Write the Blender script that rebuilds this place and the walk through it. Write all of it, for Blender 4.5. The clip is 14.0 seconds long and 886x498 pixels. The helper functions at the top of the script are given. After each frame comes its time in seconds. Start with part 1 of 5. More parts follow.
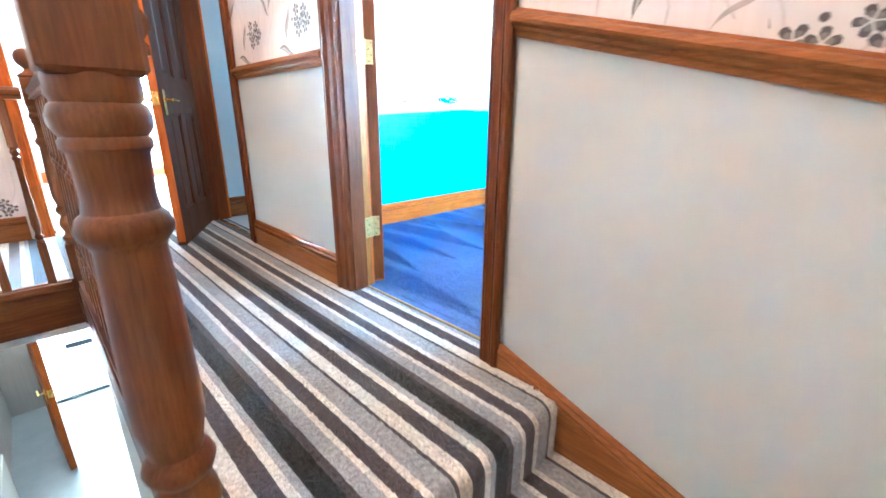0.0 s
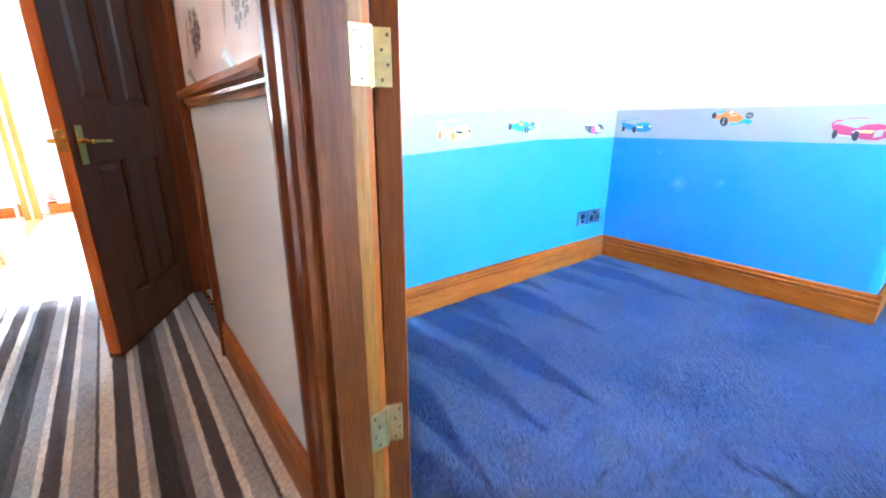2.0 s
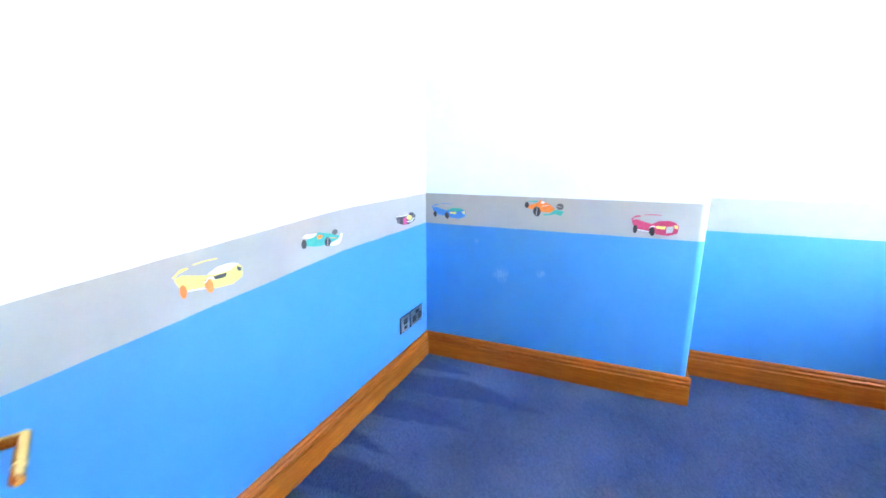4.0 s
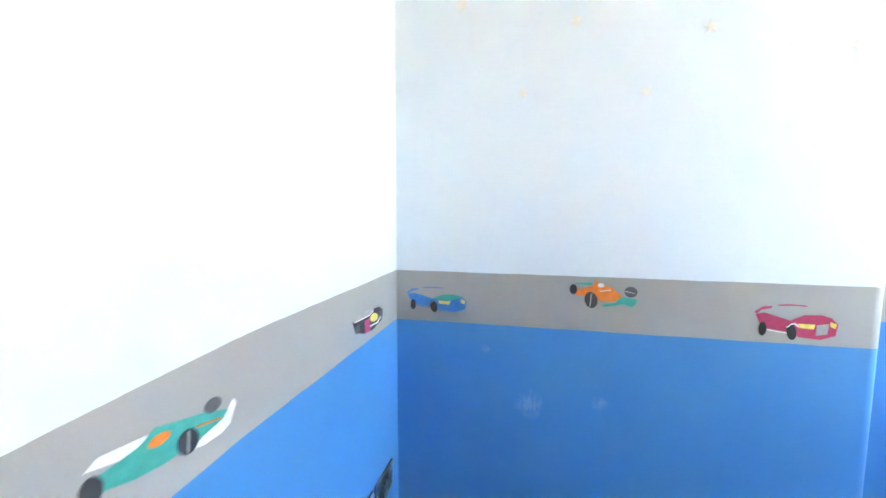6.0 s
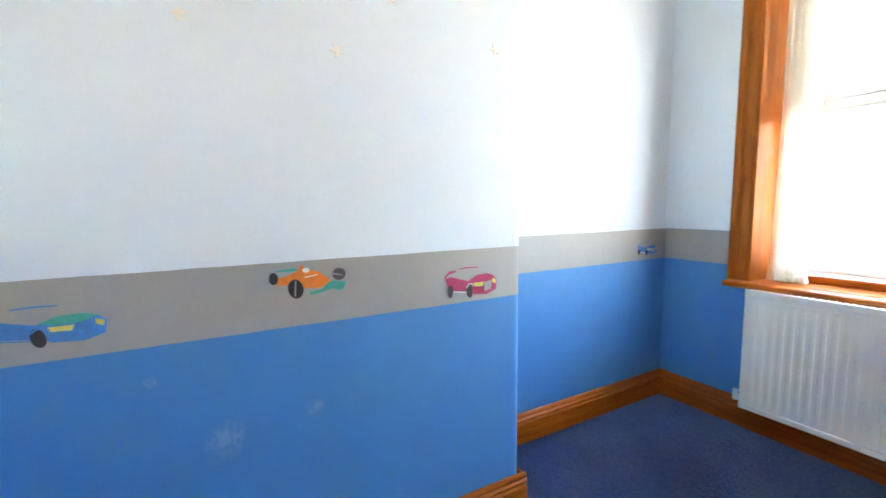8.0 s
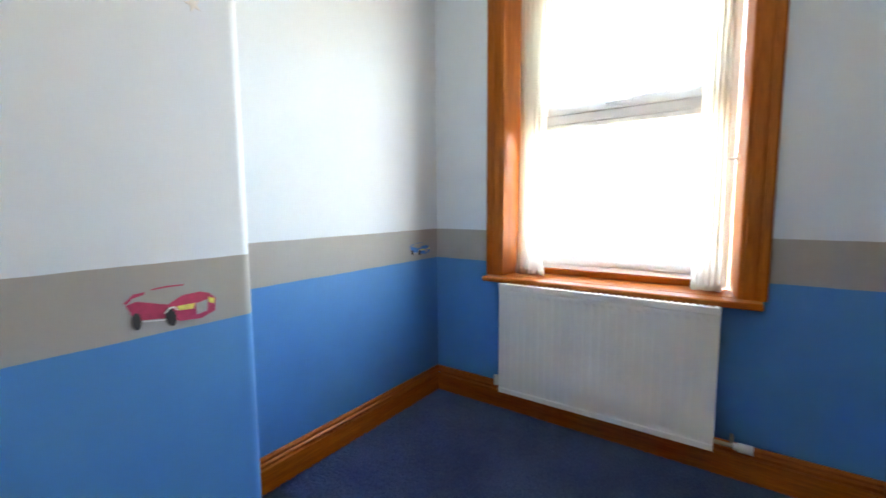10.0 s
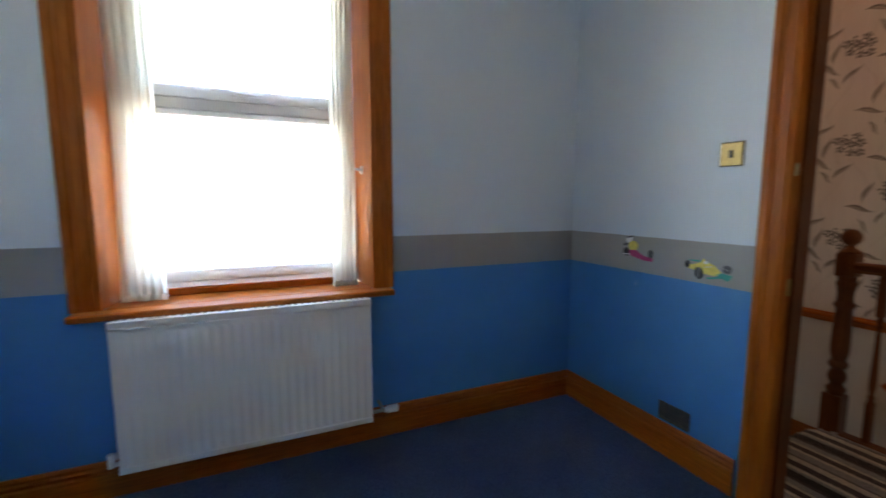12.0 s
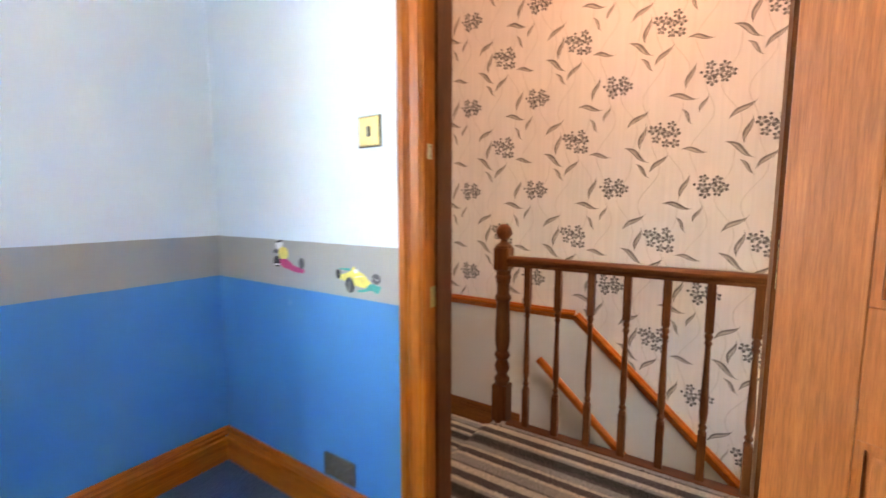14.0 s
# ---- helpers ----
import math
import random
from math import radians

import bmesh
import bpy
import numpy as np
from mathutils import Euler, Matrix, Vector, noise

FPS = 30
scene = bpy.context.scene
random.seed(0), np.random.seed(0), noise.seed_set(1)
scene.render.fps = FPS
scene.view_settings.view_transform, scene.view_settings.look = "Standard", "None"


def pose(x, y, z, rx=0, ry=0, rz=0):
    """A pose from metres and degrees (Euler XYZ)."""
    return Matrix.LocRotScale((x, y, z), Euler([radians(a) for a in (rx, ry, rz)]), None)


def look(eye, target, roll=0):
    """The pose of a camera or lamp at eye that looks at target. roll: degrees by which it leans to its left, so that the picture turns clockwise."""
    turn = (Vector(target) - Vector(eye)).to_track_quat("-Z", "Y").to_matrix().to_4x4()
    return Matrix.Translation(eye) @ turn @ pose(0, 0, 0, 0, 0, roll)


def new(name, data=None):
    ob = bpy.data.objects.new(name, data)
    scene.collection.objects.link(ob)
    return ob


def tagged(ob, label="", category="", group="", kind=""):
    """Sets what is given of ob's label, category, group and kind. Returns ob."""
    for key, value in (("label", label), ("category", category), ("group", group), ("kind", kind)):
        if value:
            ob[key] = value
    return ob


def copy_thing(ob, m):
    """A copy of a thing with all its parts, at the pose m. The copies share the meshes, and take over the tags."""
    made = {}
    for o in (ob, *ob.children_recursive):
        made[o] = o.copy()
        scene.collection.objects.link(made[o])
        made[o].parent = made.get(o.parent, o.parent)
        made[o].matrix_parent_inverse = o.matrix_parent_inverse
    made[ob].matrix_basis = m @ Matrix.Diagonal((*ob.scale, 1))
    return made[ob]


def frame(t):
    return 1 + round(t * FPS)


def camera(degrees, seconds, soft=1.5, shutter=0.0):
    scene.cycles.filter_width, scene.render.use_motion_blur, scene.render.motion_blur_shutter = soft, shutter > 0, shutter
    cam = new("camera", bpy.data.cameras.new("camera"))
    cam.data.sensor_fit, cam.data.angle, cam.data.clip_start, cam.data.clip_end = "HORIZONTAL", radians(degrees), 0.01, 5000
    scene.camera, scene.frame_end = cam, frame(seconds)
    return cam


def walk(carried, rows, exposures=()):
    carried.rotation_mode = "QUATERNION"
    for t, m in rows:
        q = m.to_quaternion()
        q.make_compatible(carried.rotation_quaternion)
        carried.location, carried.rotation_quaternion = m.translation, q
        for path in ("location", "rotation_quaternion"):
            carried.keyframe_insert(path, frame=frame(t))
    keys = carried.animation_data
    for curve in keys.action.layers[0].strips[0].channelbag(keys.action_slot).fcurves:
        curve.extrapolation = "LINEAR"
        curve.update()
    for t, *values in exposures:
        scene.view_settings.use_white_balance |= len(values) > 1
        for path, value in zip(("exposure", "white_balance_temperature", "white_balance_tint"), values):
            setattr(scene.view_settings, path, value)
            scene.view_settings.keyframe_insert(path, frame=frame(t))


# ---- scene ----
cam = camera(93.6, 14.0, soft=1.6, shutter=0.4)
PATH = [
    (0, (-0.674, -0.583, 0.82), (0.672, 0.77, 0.221), 0.4),
    (0.5, (-0.533, -0.376, 0.823), (0.739, 1.048, 0.229), 0.2),
    (1, (-0.342, -0.073, 0.806), (0.886, 1.393, 0.218), 0.3),
    (1.5, (-0.124, 0.148, 0.863), (1.057, 1.652, 0.277), 0.2),
    (2, (0.089, 0.365, 0.983), (1.272, 1.871, 0.407), 0.1),
    (2.5, (0.241, 0.508, 1.139), (1.412, 2.024, 0.561), 0.1),
    (3, (0.362, 0.656, 1.258), (1.818, 1.904, 0.69), -0.5),
    (3.2, (0.402, 0.718, 1.302), (1.989, 1.792, 0.741), -0.7),
    (5.3, (1.228, 1.29, 1.313), (3.113, 1.88, 1.001), 0.4),
    (5.5, (1.311, 1.362, 1.312), (3.212, 1.939, 1.082), 0.3),
    (6, (1.541, 1.545, 1.306), (3.48, 1.993, 1.112), 0.1),
    (6.5, (1.756, 1.626, 1.272), (3.744, 1.543, 1.069), -0.1),
    (7, (1.869, 1.672, 1.252), (3.819, 1.286, 1.031), 0.0),
    (7.5, (1.841, 1.641, 1.23), (3.665, 0.844, 1.031), -0.2),
    (7.7, (1.801, 1.61, 1.228), (3.583, 0.723, 1.029), -0.4),
    (9.8, (1.743, 1.315, 1.234), (3.029, -0.203, 1.027), -0.3),
    (10, (1.77, 1.249, 1.22), (2.923, -0.373, 1.017), -0.4),
    (10.5, (1.904, 1.251, 1.227), (2.61, -0.607, 1.007), -0.4),
    (11, (2.09, 1.249, 1.249), (2.271, -0.727, 1.003), -0.3),
    (11.5, (2.207, 1.189, 1.251), (1.957, -0.782, 1.017), -0.1),
    (12, (2.274, 1.15, 1.252), (1.48, -0.672, 1.031), 0.0),
    (12.5, (2.228, 1.223, 1.241), (1.159, -0.453, 1.028), -0.2),
    (13, (2.107, 1.216, 1.231), (0.834, -0.311, 1.015), -0.1),
    (13.5, (1.845, 1.101, 1.219), (0.372, -0.235, 1.009), -0.1),
    (14, (1.496, 0.975, 1.215), (-0.165, -0.119, 1.006), 0.0),
]
EXPOSURES = [(0.0, 8.85, 4600, -14), (1.0, 8.38, 4850, -8), (2.5, 7.85, 5700, 3), (3.2, 7.7, 6100, 4), (5.5, 6.82, 7200, 3), (6.5, 6.72, 7600, 3), (7.5, 6.55, 7950, 4), (9.8, 5.97, 8500, 6),
             (11.0, 5.18, 8200, 6), (11.9, 5.0, 7700, 6), (12.6, 5.85, 7400, 6), (13.3, 6.75, 7500, 7), (14.0, 7.1, 7700, 7)]
walk(cam, [(t, look(eye, target, roll)) for t, eye, target, roll in PATH], EXPOSURES)

# ---- world, sun and lamps ----
SUN_EL, SUN_AZ = 66.0, -20.0
world = bpy.data.worlds.new("world")
scene.world = world
world.use_nodes = True
wn = world.node_tree.nodes
sky = wn.new("ShaderNodeTexSky")
sky.sky_type = "NISHITA"
sky.sun_disc = False
sky.sun_elevation = radians(SUN_EL)
sky.sun_rotation = radians(SUN_AZ)
sky.air_density, sky.dust_density = 1.0, 2.5
wn["Background"].inputs["Strength"].default_value = 0.15
world.node_tree.links.new(sky.outputs["Color"], wn["Background"].inputs["Color"])

sun = new("sun", bpy.data.lights.new("sun", "SUN"))
sun.data.energy, sun.data.angle, sun.data.color = 3.0, radians(2), (1.0, 0.96, 0.90)
el, az = radians(SUN_EL), radians(SUN_AZ)
sun.matrix_world = look((0, 0, 30), (-math.sin(az) * math.cos(el), -math.cos(az) * math.cos(el), 30 - math.sin(el)))


def bulb(name, x, y, z, watts, colour, radius=0.05):
    ob = new(name, bpy.data.lights.new(name, "POINT"))
    ob.data.energy, ob.data.color, ob.data.shadow_soft_size = watts, colour, radius
    ob.location = (x, y, z)
    return ob


def daylight(name, eye, target, wide, high, watts, colour):
    ob = new(name, bpy.data.lights.new(name, "AREA"))
    ob.data.shape, ob.data.size, ob.data.size_y, ob.data.energy, ob.data.color = "RECTANGLE", wide, high, watts, colour
    ob.matrix_world = look(eye, target)
    return ob


bulb("landing_bulb", -0.45, 0.55, 2.85, 0.28, (1.0, 0.565, 0.40))
bulb("bedroom_pendant_bulb", 1.75, 1.25, 2.30, 0.05, (1.0, 0.66, 0.40))
daylight("bedroom_window_daylight", (1.0, 6.86, 1.6), (1.0, 0.0, 1.2), 1.5, 1.2, 0.8, (1.0, 0.93, 0.91))
# fill lamp added to brighten the bathroom; its wall has no window
daylight("bathroom_window_daylight", (2.48, 2.7, 1.6), (0.4, 2.9, 1.0), 0.7, 0.8, 0.07, (0.95, 0.98, 1.0))
daylight("hall_door_daylight", (-0.75, 5.95, -0.85), (-0.75, 2.0, -2.2), 0.8, 0.3, 0.32, (1.0, 0.97, 0.93))


# ---- materials ----
class Mat:
    """A small builder of node materials."""

    def __init__(self, name, colour=(0.8, 0.8, 0.8), rough=0.5, metal=0.0):
        self.m = bpy.data.materials.new(name)
        self.m.use_nodes = True
        self.t = self.m.node_tree
        self.b = self.t.nodes["Principled BSDF"]
        self.b.inputs["Base Color"].default_value = (*colour, 1)
        self.b.inputs["Roughness"].default_value = rough
        self.b.inputs["Metallic"].default_value = metal
        self.pos = self.node("ShaderNodeNewGeometry").outputs["Position"]

    def node(self, kind, **values):
        n = self.t.nodes.new(kind)
        for key, value in values.items():
            setattr(n, key, value)
        return n

    def link(self, a, b):
        self.t.links.new(a, b)

    def put(self, socket, value):
        if isinstance(value, bpy.types.NodeSocket):
            self.link(value, socket)
        else:
            socket.default_value = value

    def math(self, op, a, b=0.0):
        n = self.node("ShaderNodeMath", operation=op)
        self.put(n.inputs[0], a)
        self.put(n.inputs[1], b)
        return n.outputs[0]

    def stretch(self, scale, source=None):
        n = self.node("ShaderNodeMapping")
        n.inputs["Scale"].default_value = scale
        self.link(source or self.pos, n.inputs["Vector"])
        return n.outputs["Vector"]

    def noise(self, scale, detail=4.0, rough=0.6, vector=None):
        n = self.node("ShaderNodeTexNoise")
        n.inputs["Scale"].default_value, n.inputs["Detail"].default_value, n.inputs["Roughness"].default_value = scale, detail, rough
        self.link(vector or self.pos, n.inputs["Vector"])
        return n.outputs["Fac"]

    def ramp(self, fac, stops, mode="LINEAR"):
        n = self.node("ShaderNodeValToRGB")
        n.color_ramp.interpolation = mode
        while len(n.color_ramp.elements) < len(stops):
            n.color_ramp.elements.new(0.5)
        for e, (p, c) in zip(n.color_ramp.elements, stops):
            e.position, e.color = p, (*c, 1) if len(c) == 3 else c
        self.link(fac, n.inputs["Fac"])
        return n.outputs["Color"]

    def mix(self, fac, a, b, mode="MIX"):
        n = self.node("ShaderNodeMix", data_type="RGBA", blend_type=mode)
        self.put(n.inputs[0], fac)
        for socket, value in ((n.inputs[6], a), (n.inputs[7], b)):
            self.put(socket, (*value, 1) if isinstance(value, tuple) and len(value) == 3 else value)
        return n.outputs[2]

    def axis(self, k, source=None):
        n = self.node("ShaderNodeSeparateXYZ")
        self.link(source or self.pos, n.inputs[0])
        return n.outputs[k]

    def colour(self, value):
        self.put(self.b.inputs["Base Color"], value)
        return self

    def rough(self, value):
        self.put(self.b.inputs["Roughness"], value)
        return self

    def bump(self, height, strength=0.3, distance=0.002):
        n = self.node("ShaderNodeBump")
        n.inputs["Strength"].default_value, n.inputs["Distance"].default_value = strength, distance
        self.link(height, n.inputs["Height"])
        self.link(n.outputs["Normal"], self.b.inputs["Normal"])
        return self


def plain(name, colour, rough=0.5, metal=0.0, vary=0.12, scale=9.0, bump=0.08):
    m = Mat(name, colour, rough, metal)
    f = m.noise(scale, 5.0)
    dark = tuple(c * (1 - vary) for c in colour)
    light = tuple(min(1.0, c * (1 + vary)) for c in colour)
    m.colour(m.ramp(f, [(0.3, dark), (0.7, light)]))
    m.rough(m.math("ADD", m.math("MULTIPLY", f, 0.14), rough - 0.07))
    if bump:
        m.bump(m.noise(scale * 25, 3.0), bump, 0.001)
    return m.m


def wood(name, dark, mid, light, along, rough=0.34, coat=0.25):
    """Stained, varnished timber whose grain runs along one axis (0, 1 or 2) of the world."""
    m = Mat(name, mid, rough)
    k = [14.0, 14.0, 14.0]
    k[along] = 0.9
    info = m.node("ShaderNodeObjectInfo").outputs["Random"]
    shift = m.node("ShaderNodeCombineXYZ")
    for s in shift.inputs:
        m.link(m.math("MULTIPLY", info, 9.0), s)
    add = m.node("ShaderNodeVectorMath", operation="ADD")
    m.link(m.stretch(k), add.inputs[0])
    m.link(shift.outputs[0], add.inputs[1])
    v = add.outputs[0]
    grain = m.noise(2.2, 6.0, 0.7, v)
    fine = m.noise(14.0, 4.0, 0.7, v)
    base = m.ramp(grain, [(0.28, dark), (0.5, mid), (0.74, light)])
    worn = m.ramp(fine, [(0.35, (0.72, 0.70, 0.68)), (0.65, (1.06, 1.04, 1.02))])
    knock = m.ramp(m.noise(34.0, 5.0, 0.75), [(0.70, (0, 0, 0)), (0.76, (0.45, 0.45, 0.45))])
    m.colour(m.mix(knock, m.mix(1.0, base, worn, "MULTIPLY"), tuple(min(0.8, c * 1.5 + 0.06) for c in light)))
    m.rough(m.math("ADD", m.math("MULTIPLY", m.noise(6.0, 4.0), 0.22), rough - 0.11))
    m.b.inputs["Specular IOR Level"].default_value = 0.22
    m.b.inputs["Coat Weight"].default_value = coat
    m.b.inputs["Coat Roughness"].default_value = 0.18
    m.bump(fine, 0.12, 0.0008)
    return m.m


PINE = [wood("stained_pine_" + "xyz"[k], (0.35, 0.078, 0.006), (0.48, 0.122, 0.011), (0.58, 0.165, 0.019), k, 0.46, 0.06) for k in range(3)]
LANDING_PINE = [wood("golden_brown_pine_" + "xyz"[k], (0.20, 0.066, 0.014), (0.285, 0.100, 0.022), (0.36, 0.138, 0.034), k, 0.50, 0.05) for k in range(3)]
MAHOGANY = [wood("dark_mahogany_" + "xyz"[k], (0.100, 0.028, 0.006), (0.155, 0.047, 0.011), (0.21, 0.069, 0.018), k, 0.36, 0.18) for k in range(3)]
# brown frame wood with the landing side's shade put into its colour
FRAME = [wood("shaded_brown_frame_stain_" + "xyz"[k], (0.098, 0.024, 0.004), (0.142, 0.037, 0.006), (0.19, 0.054, 0.011), k, 0.48, 0.07) for k in range(3)]
PALE_PINE = [wood("varnished_pine_" + "xyz"[k], (0.29, 0.108, 0.018), (0.36, 0.143, 0.026), (0.43, 0.19, 0.042), k, 0.42, 0.1) for k in range(3)]
OAK_LEAF = wood("door_veneer", (0.31, 0.078, 0.015), (0.375, 0.102, 0.021), (0.44, 0.131, 0.031), 2, 0.5, 0.04)
# bathroom door's wood, its backlit darkness put into the colour
DARK_LEAF = wood("backlit_door_wood", (0.068, 0.019, 0.0055), (0.105, 0.031, 0.0085), (0.15, 0.047, 0.014), 2, 0.44, 0.06)
BRASS = plain("polished_brass", (0.78, 0.50, 0.14), 0.26, 1.0, 0.08, 40.0)
WORN_BRASS = plain("worn_brass", (0.50, 0.375, 0.165), 0.52, 1.0, 0.15, 60.0)
STEEL = plain("dull_steel", (0.40, 0.37, 0.29), 0.45, 1.0, 0.1, 40.0)
ENAMEL = plain("white_radiator_enamel", (0.88, 0.85, 0.77), 0.34, 0.0, 0.03, 5.0, 0.02)
BLACKP = plain("black_plastic", (0.03, 0.03, 0.03), 0.4)
PLASTIC = plain("white_plastic", (0.78, 0.78, 0.76), 0.4, 0.0, 0.04, 20.0, 0.02)
UPVC = plain("white_upvc", (0.87, 0.87, 0.86), 0.3, 0.0, 0.03, 6.0, 0.0)
for key, value in (("Subsurface Weight", 0.6), ("Subsurface Radius", (0.05, 0.05, 0.05)), ("Subsurface Scale", 1.0)):
    UPVC.node_tree.nodes["Principled BSDF"].inputs[key].default_value = value
CEILING = plain("ceiling_paint", (0.86, 0.86, 0.85), 0.85, 0.0, 0.04, 3.0, 0.15)
PINK = plain("pale_pink_paint", (0.78, 0.64, 0.63), 0.8, 0.0, 0.04, 3.0, 0.1)
AQUA = plain("pale_blue_bathroom_paint", (0.40, 0.55, 0.66), 0.7, 0.0, 0.05, 3.0, 0.1)
LAMINATE = wood("pale_laminate", (0.50, 0.38, 0.27), (0.60, 0.47, 0.34), (0.68, 0.56, 0.43), 1, 0.36, 0.2)
VINYL = plain("pale_grey_vinyl", (0.42, 0.47, 0.50), 0.4, 0.0, 0.1, 5.0)
HALL_FLOOR = plain("pale_hall_tiles", (0.40, 0.41, 0.42), 0.3, 0.0, 0.08, 4.0)
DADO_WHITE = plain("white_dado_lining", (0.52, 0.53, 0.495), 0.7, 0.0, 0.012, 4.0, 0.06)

# warmer copy of the dado white, the bulb's tint mixed into its colour
STAIR_DADO = plain("lamp_warmed_dado_lining", (0.60, 0.57, 0.52), 0.7, 0.0, 0.02, 4.0, 0.06)


def painted_room(name="banded_room_paint", drop=0.0):
    """Blue to 0.89 m, a grey band, pale blue-white above; slightly wavering hand-cut edges."""
    m = Mat(name, (0.5, 0.5, 0.5), 0.62)
    waver = m.math("MULTIPLY", m.math("SUBTRACT", m.noise(7.0, 3.0), 0.5), 0.006)
    z = m.math("ADD", m.axis(2), waver)
    if drop:  # the band was cut in slightly out of level
        z = m.math("ADD", z, m.math("MULTIPLY", m.math("MAXIMUM", m.math("SUBTRACT", 2.15, m.axis(0)), 0.0), drop))
    patch = m.noise(2.2, 6.0, 0.65)
    blue = m.ramp(patch, [(0.25, (0.052, 0.248, 0.570)), (0.75, (0.065, 0.290, 0.640))])
    scuff = m.ramp(m.noise(5.5, 8.0, 0.75), [(0.66, (0, 0, 0)), (0.82, (0.08, 0.08, 0.08))])
    blue = m.mix(scuff, blue, (0.30, 0.42, 0.60))
    for place, size in (((3.0, 1.565, 0.605), 0.055), ((3.0, 1.33, 0.64), 0.03), ((3.0, 1.72, 0.80), 0.018), ((0.472, -0.43, 0.83), 0.02)):
        d = m.node("ShaderNodeVectorMath", operation="DISTANCE")
        m.link(m.pos, d.inputs[0])
        d.inputs[1].default_value = place
        near = m.math("SUBTRACT", m.math("ADD", 0.35, m.math("MULTIPLY", m.noise(16.0, 4.0, 0.7), 1.3)), m.math("DIVIDE", d.outputs["Value"], size))
        smear = m.math("MULTIPLY", m.math("MAXIMUM", near, 0.0), m.ramp(m.noise(70.0, 6.0, 0.8, m.stretch((1.0, 1.0, 0.45))), [(0.40, (0, 0, 0)), (0.75, (1, 1, 1))]))
        blue = m.mix(m.math("MINIMUM", m.math("MULTIPLY", smear, 0.9), 0.30), blue, (0.48, 0.58, 0.70))
    grey = m.ramp(patch, [(0.25, (0.350, 0.344, 0.331)), (0.75, (0.405, 0.396, 0.381))])
    white = m.ramp(patch, [(0.30, (0.715, 0.805, 0.875)), (0.70, (0.74, 0.828, 0.895))])
    low = m.mix(m.math("GREATER_THAN", z, 0.892), blue, grey)
    m.colour(m.mix(m.math("GREATER_THAN", z, 1.078), low, white))
    m.rough(m.math("ADD", m.math("MULTIPLY", patch, 0.2), 0.38))
    m.b.inputs["Coat Weight"].default_value, m.b.inputs["Coat Roughness"].default_value = 0.12, 0.5
    m.bump(m.noise(90.0, 4.0, 0.7), 0.1, 0.001)
    return m.m


# strokes of the carpet cleaner: wedges that point south, one beside the other; their shade is also coloured in
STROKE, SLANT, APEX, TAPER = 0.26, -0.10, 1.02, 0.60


def navy_carpet():
    m = Mat("navy_cut_pile", (0.02, 0.04, 0.15), 0.95)
    pile = m.noise(420.0, 3.0, 0.8)
    lay = m.noise(1.7, 4.0, 0.6)
    tuft = m.noise(85.0, 4.0, 0.8)
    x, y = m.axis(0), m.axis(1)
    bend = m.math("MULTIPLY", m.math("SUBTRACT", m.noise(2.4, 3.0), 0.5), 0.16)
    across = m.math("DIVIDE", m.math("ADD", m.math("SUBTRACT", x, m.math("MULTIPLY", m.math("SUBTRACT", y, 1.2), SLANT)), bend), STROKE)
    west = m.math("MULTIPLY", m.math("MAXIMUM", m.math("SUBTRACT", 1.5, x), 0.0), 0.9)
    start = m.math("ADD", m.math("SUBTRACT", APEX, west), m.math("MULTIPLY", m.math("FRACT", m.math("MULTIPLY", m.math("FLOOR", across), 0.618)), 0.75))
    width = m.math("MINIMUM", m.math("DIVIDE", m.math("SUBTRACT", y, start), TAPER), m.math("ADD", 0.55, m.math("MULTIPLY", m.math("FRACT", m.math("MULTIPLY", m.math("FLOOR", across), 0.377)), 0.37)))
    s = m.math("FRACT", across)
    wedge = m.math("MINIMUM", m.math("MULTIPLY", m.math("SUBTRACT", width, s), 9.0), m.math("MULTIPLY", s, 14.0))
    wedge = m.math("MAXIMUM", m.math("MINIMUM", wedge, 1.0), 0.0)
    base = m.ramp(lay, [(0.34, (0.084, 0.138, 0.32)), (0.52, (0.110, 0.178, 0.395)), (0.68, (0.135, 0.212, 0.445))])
    # darker blue stands in for the shade of pile brushed back
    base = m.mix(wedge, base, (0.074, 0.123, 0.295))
    fleck = m.ramp(m.math("ADD", m.math("MULTIPLY", pile, 0.4), m.math("MULTIPLY", tuft, 0.6)), [(0.34, (0.5, 0.5, 0.5)), (0.64, (1.3, 1.3, 1.3))])
    m.colour(m.mix(1.0, base, fleck, "MULTIPLY"))
    m.b.inputs["Sheen Weight"].default_value = 0.16
    m.b.inputs["Sheen Tint"].default_value = (0.35, 0.55, 0.9, 1)
    m.b.inputs["Diffuse Roughness"].default_value = 1.0
    m.b.inputs["Specular IOR Level"].default_value = 0.1
    m.bump(tuft, 0.6, 0.006)
    return m.m


CREAM, PALE, PLUM, CHAR = (0.68, 0.64, 0.56), (0.35, 0.352, 0.355), (0.074, 0.062, 0.064), (0.020, 0.021, 0.022)
# one repeat of the stripes, as (where it starts in metres, colour), from x = -0.499
STRIPES = [(0.0, CREAM), (0.042, PLUM), (0.090, CREAM), (0.113, PALE), (0.133, CHAR), (0.188, PLUM), (0.210, PALE), (0.252, CREAM), (0.269, PLUM), (0.314, CREAM), (0.333, PALE), (0.388, PLUM)]
REPEAT = 0.400


